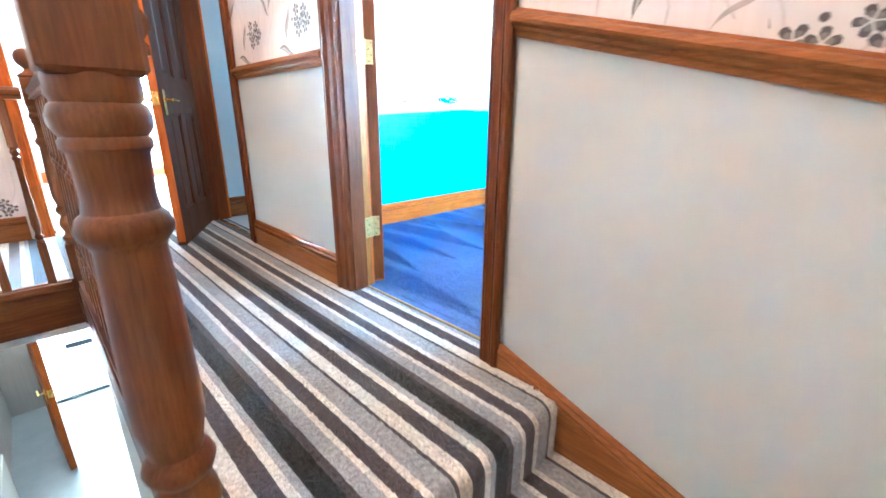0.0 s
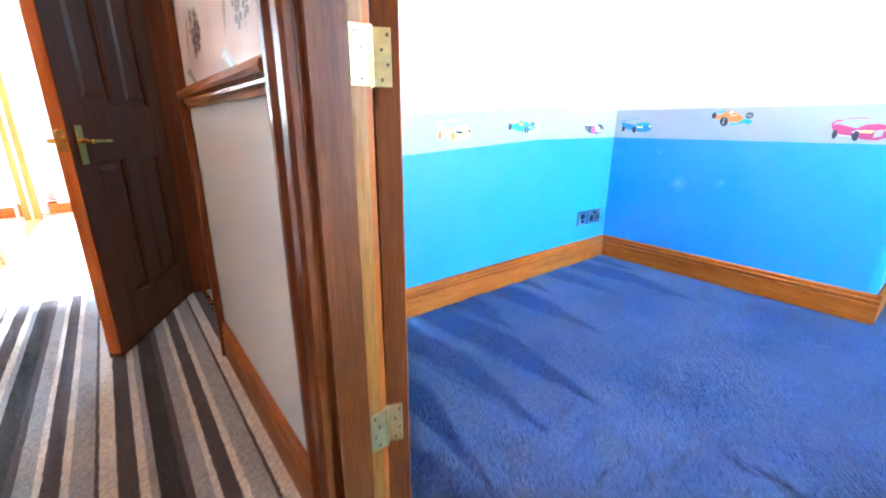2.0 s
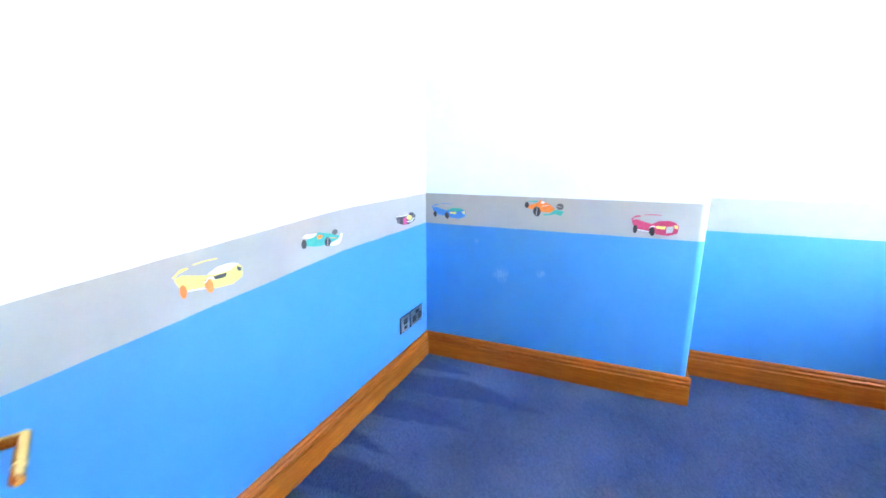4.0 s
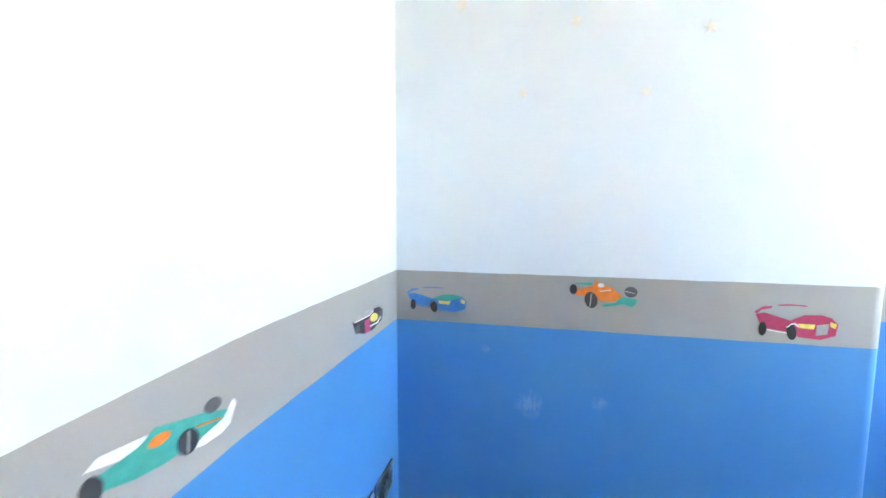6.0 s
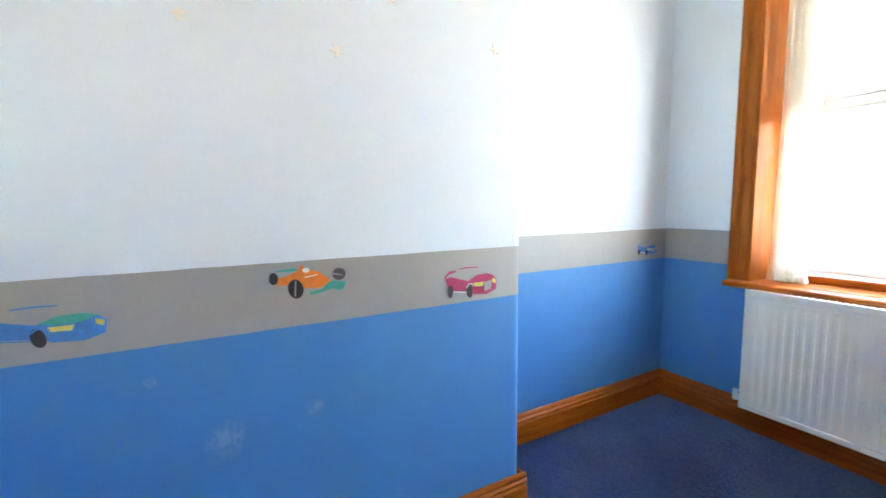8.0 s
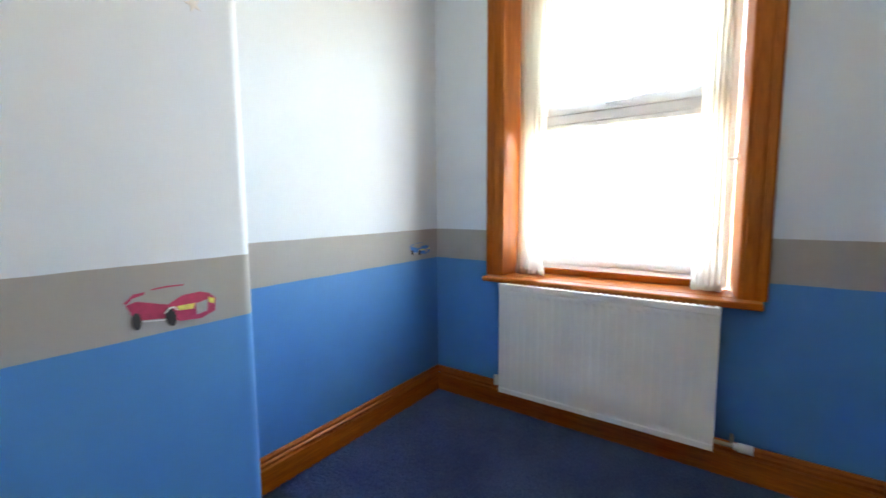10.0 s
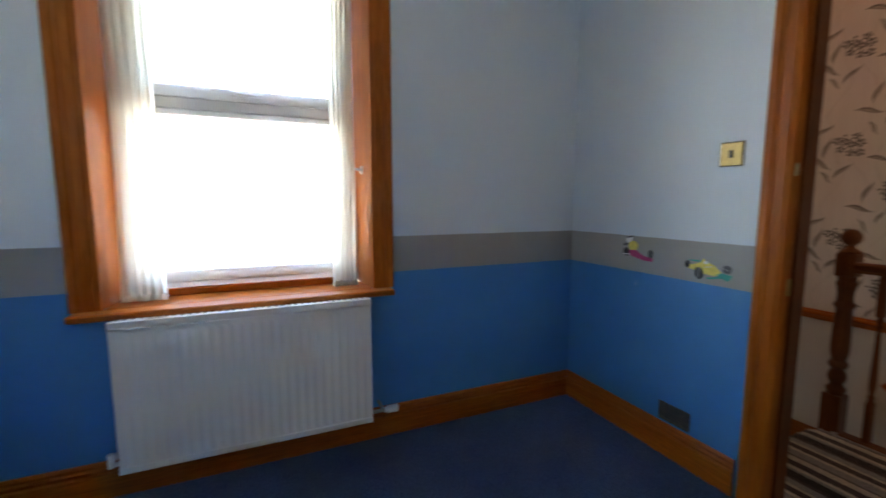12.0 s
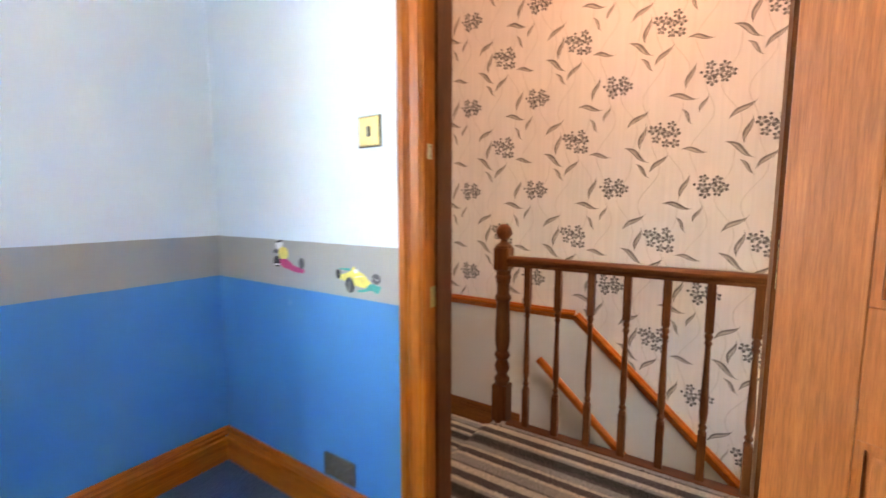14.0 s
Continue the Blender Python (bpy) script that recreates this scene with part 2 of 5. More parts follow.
def striped_carpet():
    m = Mat("striped_loop_carpet", (0.2, 0.2, 0.2), 0.95)
    waver = m.math("MULTIPLY", m.math("SUBTRACT", m.noise(26.0, 4.0, 0.7), 0.5), 0.010)
    x = m.math("ADD", m.axis(0), waver)
    u = m.math("FRACT", m.math("DIVIDE", m.math("ADD", x, 0.499 + 8 * REPEAT), REPEAT))
    base = m.ramp(u, [(at / REPEAT, c) for at, c in STRIPES], "CONSTANT")
    broad = m.noise(5.0, 4.0, 0.6)
    base = m.mix(1.0, base, m.ramp(broad, [(0.3, (0.86, 0.86, 0.86)), (0.7, (1.1, 1.1, 1.1))]), "MULTIPLY")
    pile = m.noise(330.0, 3.0, 0.8)
    tuft = m.noise(80.0, 4.0, 0.8)
    speck = m.ramp(m.math("ADD", m.math("MULTIPLY", pile, 0.5), m.math("MULTIPLY", tuft, 0.5)), [(0.36, (0.34, 0.34, 0.34)), (0.62, (1.42, 1.42, 1.42))])
    m.colour(m.mix(1.0, base, speck, "MULTIPLY"))
    m.b.inputs["Sheen Weight"].default_value = 0.2
    m.b.inputs["Specular IOR Level"].default_value = 0.1
    m.bump(tuft, 0.9, 0.008)
    return m.m


def paper():
    m = Mat("cream_wallpaper", (0.62, 0.56, 0.50), 0.5)
    f = m.noise(3.0, 4.0)
    streak = m.noise(1.0, 3.0, 0.5, m.stretch((60.0, 60.0, 1.5)))
    base = m.ramp(f, [(0.3, (0.65, 0.595, 0.55)), (0.7, (0.71, 0.65, 0.605))])
    m.colour(m.mix(1.0, base, m.ramp(streak, [(0.3, (0.95, 0.95, 0.95)), (0.7, (1.03, 1.03, 1.03))]), "MULTIPLY"))
    m.bump(m.noise(160.0, 3.0), 0.1, 0.001)
    return m.m


def clear_glass():
    m = Mat("window_glass", (1, 1, 1), 0.0)
    m.b.inputs["Transmission Weight"].default_value = 1.0
    m.b.inputs["IOR"].default_value = 1.1
    return m.m


def sheer():
    m = Mat("sheer_white_voile", (0.85, 0.84, 0.80), 0.9)
    t = m.node("ShaderNodeBsdfTranslucent")
    t.inputs["Color"].default_value = (0.96, 0.95, 0.90, 1)
    clear = m.node("ShaderNodeBsdfTransparent")
    s1, s2 = m.node("ShaderNodeMixShader"), m.node("ShaderNodeMixShader")
    s1.inputs[0].default_value, s2.inputs[0].default_value = 0.85, 0.18
    m.link(m.b.outputs[0], s1.inputs[1])
    m.link(t.outputs[0], s1.inputs[2])
    m.link(s1.outputs[0], s2.inputs[1])
    m.link(clear.outputs[0], s2.inputs[2])
    m.link(s2.outputs[0], m.t.nodes["Material Output"].inputs["Surface"])
    return m.m


NORTH_PAINT = painted_room("north_wall_paint", 0.055)
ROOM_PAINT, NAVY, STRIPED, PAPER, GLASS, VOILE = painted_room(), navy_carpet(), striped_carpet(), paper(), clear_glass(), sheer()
MIRROR = Mat("mirror", (0.92, 0.92, 0.92), 0.02, 1.0).m


# ---- mesh helpers ----
def finish(name, bm, material, parent=None, label="", smooth=False, bevel=0.0):
    if bevel:
        bmesh.ops.bevel(bm, geom=list(bm.edges), offset=bevel, segments=1, affect="EDGES", clamp_overlap=True)
    bmesh.ops.recalc_face_normals(bm, faces=bm.faces)
    me = bpy.data.meshes.new(name)
    bm.to_mesh(me)
    bm.free()
    me.materials.append(material)
    if smooth:
        for p in me.polygons:
            p.use_smooth = True
        me.set_sharp_from_angle(angle=radians(38))
    ob = new(name, me)
    ob.parent = parent
    if label:
        tagged(ob, label)
    return ob


def part(name, bm, material, parent, label="", smooth=False, bevel=0.0):
    return finish(name, bm, material, parent, label, smooth, bevel)


def structure(name, bm, material, label, category, bevel=0.0, smooth=False):
    return tagged(finish(name, bm, material, None, "", smooth, bevel), label, category, kind="structure")


def thing(name, x, y, z, label, category, group="", turn=0.0):
    ob = new(name)
    ob.empty_display_size = 0.1
    ob.matrix_world = pose(x, y, z, 0, 0, turn)
    return tagged(ob, label, category, group)


def box(bm, x0, x1, y0, y1, z0, z1):
    v = [bm.verts.new((x, y, z)) for x in (x0, x1) for y in (y0, y1) for z in (z0, z1)]
    for q in ((0, 1, 3, 2), (4, 6, 7, 5), (0, 4, 5, 1), (2, 3, 7, 6), (0, 2, 6, 4), (1, 5, 7, 3)):
        bm.faces.new([v[i] for i in q])
    return bm


def boxes(*rows):
    bm = bmesh.new()
    for r in rows:
        box(bm, *r)
    return bm


def prism(bm, outline, axis, a, b):
    """Extrude a flat outline of pairs along the axis between a and b."""
    def at(p, w):
        return {0: (w, p[0], p[1]), 1: (p[0], w, p[1]), 2: (p[0], p[1], w)}[axis]
    lo = [bm.verts.new(at(p, a)) for p in outline]
    hi = [bm.verts.new(at(p, b)) for p in outline]
    n = len(outline)
    bm.faces.new(lo)
    bm.faces.new(hi[::-1])
    for i in range(n):
        bm.faces.new((lo[i], hi[i], hi[(i + 1) % n], lo[(i + 1) % n]))
    return bm


def mould(bm, start, end, out, profile, up=None):
    """Sweep a profile of (out, up) pairs along a straight line."""
    a, b, o = Vector(start), Vector(end), Vector(out).normalized()
    d = (b - a).normalized()
    u = Vector(up) if up else d.cross(o)
    if up is None and u.z < 0:
        u = -u
    lo = [bm.verts.new(a + o * p + u * q) for p, q in profile]
    hi = [bm.verts.new(b + o * p + u * q) for p, q in profile]
    n = len(profile)
    bm.faces.new(lo)
    bm.faces.new(hi[::-1])
    for i in range(n):
        bm.faces.new((lo[i], hi[i], hi[(i + 1) % n], lo[(i + 1) % n]))
    return bm


def shell(bm, grid, shift):
    """Close a grid of vertices into a thin solid sheet, shift being the way to its back."""
    back = [[bm.verts.new(v.co + Vector(shift)) for v in row] for row in grid]
    rows, cols = len(grid), len(grid[0])
    for g, turn in ((grid, 1), (back, -1)):
        for j in range(rows - 1):
            for i in range(cols - 1):
                bm.faces.new((g[j][i], g[j][i + 1], g[j + 1][i + 1], g[j + 1][i])[::turn])
    for i in range(cols - 1):
        bm.faces.new((grid[0][i], back[0][i], back[0][i + 1], grid[0][i + 1]))
        bm.faces.new((grid[-1][i], grid[-1][i + 1], back[-1][i + 1], back[-1][i]))
    for j in range(rows - 1):
        bm.faces.new((grid[j][0], grid[j + 1][0], back[j + 1][0], back[j][0]))
        bm.faces.new((grid[j][-1], back[j][-1], back[j + 1][-1], grid[j + 1][-1]))
    return bm


def lathe(bm, profile, x=0.0, y=0.0, z=0.0, steps=20):
    """Turn (radius, height) pairs about an upright axis."""
    rings = []
    for r, h in profile:
        rings.append([bm.verts.new((x + r * math.cos(2 * math.pi * k / steps), y + r * math.sin(2 * math.pi * k / steps), z + h)) for k in range(steps)])
    for lo, hi in zip(rings, rings[1:]):
        for k in range(steps):
            bm.faces.new((lo[k], lo[(k + 1) % steps], hi[(k + 1) % steps], hi[k]))
    bm.faces.new(rings[0][::-1])
    bm.faces.new(rings[-1])
    return bm


def rod(bm, start, end, radius, steps=12):
    a, b = Vector(start), Vector(end)
    q = (b - a).to_track_quat("Z", "Y").to_matrix()
    rings = [[bm.verts.new(p + q @ Vector((radius * math.cos(2 * math.pi * k / steps), radius * math.sin(2 * math.pi * k / steps), 0))) for k in range(steps)] for p in (a, b)]
    for k in range(steps):
        bm.faces.new((rings[0][k], rings[0][(k + 1) % steps], rings[1][(k + 1) % steps], rings[1][k]))
    bm.faces.new(rings[0][::-1])
    bm.faces.new(rings[1])
    return bm


SKIRT = [(0, 0), (0.020, 0), (0.020, 0.110), (0.007, 0.113), (0.007, 0.121), (0.019, 0.126), (0.021, 0.134), (0.013, 0.142), (0.015, 0.147), (0.015, 0.155), (0.009, 0.164), (0, 0.164)]
DADO = [(0, -0.035), (0.008, -0.035), (0.012, -0.022), (0.020, -0.016), (0.020, -0.008), (0.032, 0.0), (0.036, 0.010), (0.032, 0.022), (0.018, 0.026), (0.016, 0.034), (0, 0.036)]
ARCH = [(0, 0), (0.014, 0), (0.018, 0.008), (0.014, 0.014), (0.018, 0.020), (0.018, 0.052), (0.022, 0.058), (0.018, 0.062), (0.026, 0.072), (0.026, 0.090), (0.020, 0.098), (0, 0.098)]

# ---- the plan, in metres ----
E_FACE, W_ROOM = 0.358, 0.472          # landing face and bedroom face of the wall between them
BREAST, ALCOVE = 3.0, 3.372            # chimney breast, and the alcove beside it
NORTH, SOUTH = 2.06, -0.938            # bedroom
TOP, TOP_L = 2.72, 3.15               # ceilings of the bedroom, and of the landing and stairs
D0, D1, DTOP = 0.250, 1.085, 2.05      # doorway to the bedroom
B0, B1 = 2.33, 3.14                    # doorway to the bathroom
LAND_N = 3.40                          # landing's north wall
WELL_W, WELL_S = -1.41, -1.20          # stairwell walls
RAIL_X = -0.570                        # balustrade along the landing
RISE = 0.188
HALL = -2.64

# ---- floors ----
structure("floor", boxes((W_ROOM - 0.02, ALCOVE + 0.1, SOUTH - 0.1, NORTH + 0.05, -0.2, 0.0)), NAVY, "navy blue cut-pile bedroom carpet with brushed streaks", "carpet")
structure("landing_floor", boxes((RAIL_X + 0.005, W_ROOM - 0.022, 0.02, LAND_N + 0.12, -0.2, 0.0), (WELL_W, RAIL_X + 0.005, 2.26, LAND_N + 0.12, -0.2, 0.0)), STRIPED,
          "landing carpet in grey, cream, plum and charcoal stripes", "carpet")
structure("bathroom_floor", boxes((W_ROOM - 0.022, 2.6, NORTH + 0.1, 3.3, -0.2, -0.004)), VINYL, "pale grey bathroom floor", "floor")
structure("north_bedroom_floor", boxes((-1.3, 3.0, LAND_N + 0.12, 6.9, -0.2, 0.0)), LAMINATE, "pale wood laminate floor in bright daylight", "floor")
structure("hall_floor", boxes((-2.1, 0.3, -1.3, 6.3, HALL - 0.2, HALL)), HALL_FLOOR, "pale grey hall floor downstairs", "floor")

# ---- walls of the blue bedroom ----
structure("wall_north", boxes((W_ROOM, BREAST, NORTH, NORTH + 0.1, -0.2, TOP)), NORTH_PAINT, "bedroom wall painted blue, grey band and white", "wall")
ARRIS = 0.038
nose = [(BREAST + ARRIS * (1 - math.sin(a)), 0.54 + ARRIS * (1 - math.cos(a))) for a in (math.pi / 2 * k / 8 for k in range(9))]
structure("wall_east_breast", prism(bmesh.new(), nose + [(BREAST, NORTH + 0.1), (ALCOVE + 0.1, NORTH + 0.1), (ALCOVE + 0.1, 0.54)], 2, -0.2, TOP), ROOM_PAINT, "chimney breast painted blue, grey band and white, with a rounded corner", "wall", smooth=True)
structure("wall_east_alcove", boxes((ALCOVE, ALCOVE + 0.1, SOUTH - 0.25, 0.54, -0.2, TOP)), ROOM_PAINT, "alcove wall painted blue, grey band and white", "wall")
WX0, WX1, WZ0, WZ1 = 1.76, 2.885, 0.80, 2.50
structure("wall_south", boxes((W_ROOM - 0.1, WX0, SOUTH - 0.25, SOUTH, -0.2, TOP), (WX1, ALCOVE, SOUTH - 0.25, SOUTH, -0.2, TOP), (WX0, WX1, SOUTH - 0.25, SOUTH, -0.2, WZ0), (WX0, WX1, SOUTH - 0.25, SOUTH, WZ1, TOP)),
          ROOM_PAINT, "window wall painted blue, grey band and white", "wall")
MIDWALL = 0.415
structure("wall_west", boxes((MIDWALL, W_ROOM, SOUTH, D0 - 0.02, -0.2, TOP), (MIDWALL, W_ROOM, D1 + 0.02, NORTH + 0.1, -0.2, TOP), (MIDWALL, W_ROOM, D0 - 0.02, D1 + 0.02, DTOP + 0.02, TOP)),
          ROOM_PAINT, "door wall painted blue, grey band and white", "wall")
structure("ceiling", boxes((MIDWALL, ALCOVE + 0.1, SOUTH - 0.25, NORTH + 0.1, TOP, TOP + 0.1)), CEILING, "plain white bedroom ceiling", "ceiling")

# ---- walls of the landing and the stairwell ----
def dado_east(y):
    return 1.072 if y > 0.19 else 1.072 + 0.245 * (y - 0.19)


lo = HALL
for outline in ([(WELL_S, lo), (D0 - 0.02, lo), (D0 - 0.02, dado_east(0.3)), (0.19, dado_east(0.19)), (WELL_S, dado_east(WELL_S))],
                [(D0 - 0.02, lo), (D1 + 0.02, lo), (D1 + 0.02, -0.004), (D0 - 0.02, -0.004)],
                [(D1 + 0.02, lo), (B0 - 0.02, lo), (B0 - 0.02, 1.072), (D1 + 0.02, 1.072)],
                [(B1 + 0.02, lo), (LAND_N, lo), (LAND_N, 1.072), (B1 + 0.02, 1.072)]):
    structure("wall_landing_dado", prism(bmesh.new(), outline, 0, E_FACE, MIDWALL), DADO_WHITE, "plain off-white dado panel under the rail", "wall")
bm = bmesh.new()
prism(bm, [(WELL_S, dado_east(WELL_S)), (0.19, dado_east(0.19)), (D0 - 0.02, dado_east(0.3)), (D0 - 0.02, TOP_L), (WELL_S, TOP_L)], 0, E_FACE, MIDWALL)
prism(bm, [(D1 + 0.02, 1.072), (B0 - 0.02, 1.072), (B0 - 0.02, TOP_L), (D1 + 0.02, TOP_L)], 0, E_FACE, MIDWALL)
prism(bm, [(B1 + 0.02, 1.072), (LAND_N, 1.072), (LAND_N, TOP_L), (B1 + 0.02, TOP_L)], 0, E_FACE, MIDWALL)
prism(bm, [(D0 - 0.02, DTOP + 0.02), (D1 + 0.02, DTOP + 0.02), (D1 + 0.02, TOP_L), (D0 - 0.02, TOP_L)], 0, E_FACE, MIDWALL)
prism(bm, [(B0 - 0.02, DTOP + 0.02), (B1 + 0.02, DTOP + 0.02), (B1 + 0.02, TOP_L), (B0 - 0.02, TOP_L)], 0, E_FACE, MIDWALL)
structure("wall_landing_paper", bm, PAPER, "cream wallpaper with grey flower sprays", "wall")

BEND_Y, BEND_Z, PITCH = 0.18, 0.445, 0.91
FOOT_Y = 2.9
bm = bmesh.new()
prism(bm, [(WELL_S, lo), (FOOT_Y, lo), (FOOT_Y, BEND_Z - PITCH * (FOOT_Y - BEND_Y)), (BEND_Y, BEND_Z), (WELL_S, BEND_Z)], 0, WELL_W - 0.1, WELL_W)
structure("wall_stair_dado", bm, STAIR_DADO, "plain dado panel beside the stairs, coloured warm as under lamplight", "wall")
bm = bmesh.new()
prism(bm, [(WELL_S, BEND_Z), (BEND_Y, BEND_Z), (FOOT_Y, BEND_Z - PITCH * (FOOT_Y - BEND_Y)), (FOOT_Y, HALL), (6.2, HALL), (6.2, -0.25), (LAND_N + 0.1, -0.25), (LAND_N + 0.1, TOP_L), (WELL_S, TOP_L)], 0, WELL_W - 0.1, WELL_W)
structure("wall_stair_paper", bm, PAPER, "cream wallpaper with brown flower sprays over the stairs", "wall")
structure("wall_stair_south", boxes((WELL_W - 0.1, MIDWALL, WELL_S - 0.1, WELL_S, HALL, TOP_L)), PAPER, "cream papered wall behind the winding stairs", "wall")
DB0, DB1 = -0.62, 0.22
structure("wall_landing_north", boxes((WELL_W, DB0 - 0.02, LAND_N, LAND_N + 0.1, -0.2, TOP_L), (DB1 + 0.02, MIDWALL, LAND_N, LAND_N + 0.1, -0.2, TOP_L), (DB0 - 0.02, DB1 + 0.02, LAND_N, LAND_N + 0.1, DTOP + 0.02, TOP_L)),
          PAPER, "cream papered landing wall round the far doorway", "wall")
structure("ceiling_landing", boxes((WELL_W - 0.1, MIDWALL, WELL_S - 0.1, LAND_N + 0.1, TOP_L, TOP_L + 0.1)), CEILING, "plain white landing ceiling", "ceiling")
structure("ceiling_hall", boxes((WELL_W, MIDWALL, 2.26, 6.2, -0.3, -0.2)), CEILING, "white hall ceiling below the landing", "ceiling")

# ---- bathroom and north bedroom beyond the landing ----
structure("wall_bathroom", boxes((MIDWALL, 2.6, 3.2, 3.3, -0.2, TOP), (2.5, 2.6, NORTH + 0.1, 3.2, -0.2, TOP), (0.475, 2.5, NORTH + 0.1, NORTH + 0.13, -0.2, TOP), (MIDWALL, 0.47, NORTH + 0.1, B0 - 0.02, -0.2, TOP), (MIDWALL, 0.47, B1 + 0.02, 3.2, -0.2, TOP)), AQUA, "pale blue bathroom wall", "wall")
structure("ceiling_bathroom", boxes((MIDWALL, 2.6, NORTH + 0.13, 3.3, TOP, TOP + 0.1)), CEILING, "plain bathroom ceiling", "ceiling")
NB = 6.76
structure("wall_north_bedroom", boxes((-1.3, 0.25, NB, NB + 0.1, -0.2, TOP), (1.75, 3.0, NB, NB + 0.1, -0.2, TOP), (0.25, 1.75, NB, NB + 0.1, -0.2, 1.0), (0.25, 1.75, NB, NB + 0.1, 2.2, TOP),
                                      (2.9, 3.0, LAND_N + 0.1, NB, -0.2, TOP), (-1.4, -1.3, LAND_N + 0.1, NB + 0.1, -0.2, TOP), (MIDWALL, 2.9, LAND_N + 0.01, LAND_N + 0.1, -0.2, TOP)),
          PINK, "pale pink far bedroom wall in bright daylight", "wall")
structure("ceiling_north_bedroom", boxes((-1.4, 3.0, LAND_N + 0.1, NB + 0.1, TOP, TOP + 0.1)), CEILING, "plain far bedroom ceiling", "ceiling")

# ---- hall downstairs ----
structure("wall_hall", boxes((-0.1, 0.0, 2.26, 6.1, HALL, -0.3), (-1.05, -1.0, 5.26, 6.0, HALL, -0.3), (WELL_W, -1.05, 6.0, 6.1, HALL, -0.3), (-0.25, -0.1, 6.0, 6.1, HALL, -0.3), (-1.05, -0.25, 6.0, 6.1, HALL + 2.05, -0.3)),
          PAPER, "cream papered hall wall downstairs", "wall")


# ---- timber: skirting, dado rails, architraves ----
def skirting(runs):
    for a, b, out in runs:
        bm = mould(bmesh.new(), a, b, out, SKIRT)
        k = 0 if abs(a[0] - b[0]) > abs(a[1] - b[1]) else 1
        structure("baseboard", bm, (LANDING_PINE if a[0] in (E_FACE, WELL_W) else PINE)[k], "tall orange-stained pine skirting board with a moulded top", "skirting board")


skirting([((W_ROOM + 0.02, NORTH, 0), (BREAST - 0.02, NORTH, 0), (0, -1, 0)), ((BREAST, 0.52, 0), (BREAST, NORTH, 0), (-1, 0, 0)),
          ((BREAST, 0.54, 0), (ALCOVE - 0.02, 0.54, 0), (0, -1, 0)), ((ALCOVE, SOUTH, 0), (ALCOVE, 0.54, 0), (-1, 0, 0)), ((W_ROOM + 0.02, SOUTH, 0), (ALCOVE - 0.02, SOUTH, 0), (0, 1, 0)),
          ((W_ROOM, SOUTH, 0), (W_ROOM, D0 - 0.125, 0), (1, 0, 0)), ((W_ROOM, D1 + 0.11, 0), (W_ROOM, NORTH, 0), (1, 0, 0)),
          ((E_FACE, D1 + 0.11, 0), (E_FACE, B0 - 0.085, 0), (-1, 0, 0)), ((WELL_W, LAND_N, 0), (DB0 - 0.12, LAND_N, 0), (0, -1, 0)),
          ((WELL_W, 2.26, 0), (WELL_W, LAND_N - 0.02, 0), (1, 0, 0)), ((WELL_W, WELL_S, -3 * RISE), (WELL_W, -0.22, -3 * RISE), (1, 0, 0)),
          ((-0.55, NB, 0), (2.9, NB, 0), (0, -1, 0))])

structure("baseboard", mould(bmesh.new(), (0.49, 3.2, 0), (2.5, 3.2, 0), (0, -1, 0), SKIRT), MAHOGANY[0], "dark-stained bathroom skirting board", "skirting board")


def trim_run(name, a, b, out, profile, label, category="trim", kindwood=PINE, k=None):
    bm = mould(bmesh.new(), a, b, out, profile)
    k = max(range(3), key=lambda i: abs(a[i] - b[i])) if k is None else k
    structure(name, bm, kindwood[k], label, category)


RAIL_LABEL = "orange-stained pine dado rail with a rounded nose"
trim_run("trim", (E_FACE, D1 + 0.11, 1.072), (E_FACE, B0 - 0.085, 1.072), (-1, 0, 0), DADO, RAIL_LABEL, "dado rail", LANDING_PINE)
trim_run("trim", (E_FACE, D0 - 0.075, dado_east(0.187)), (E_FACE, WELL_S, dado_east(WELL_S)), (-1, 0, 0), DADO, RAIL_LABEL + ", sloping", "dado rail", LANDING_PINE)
trim_run("trim", (WELL_W, WELL_S, BEND_Z), (WELL_W, BEND_Y, BEND_Z), (1, 0, 0), DADO, RAIL_LABEL, "dado rail")
trim_run("trim", (WELL_W, BEND_Y, BEND_Z), (WELL_W, FOOT_Y, BEND_Z - PITCH * (FOOT_Y - BEND_Y)), (1, 0, 0), DADO, RAIL_LABEL + ", sloping with the stairs", "dado rail")
# sloping string board along the winders
bm = bmesh.new()
mould(bm, (E_FACE, 0.178, -0.105), (E_FACE, WELL_S, -0.105 - 0.33 * (0.178 - WELL_S)), (-1, 0, 0), [(0, -0.16), (0.02, -0.16), (0.02, 0.152), (0.016, 0.157), (0.020, 0.162), (0.020, 0.172), (0.012, 0.182), (0.014, 0.190), (0.006, 0.2), (0, 0.2)], up=(0, 0, 1))
structure("trim", bm, LANDING_PINE[1], "sloping orange-stained pine string board beside the winders", "string board")


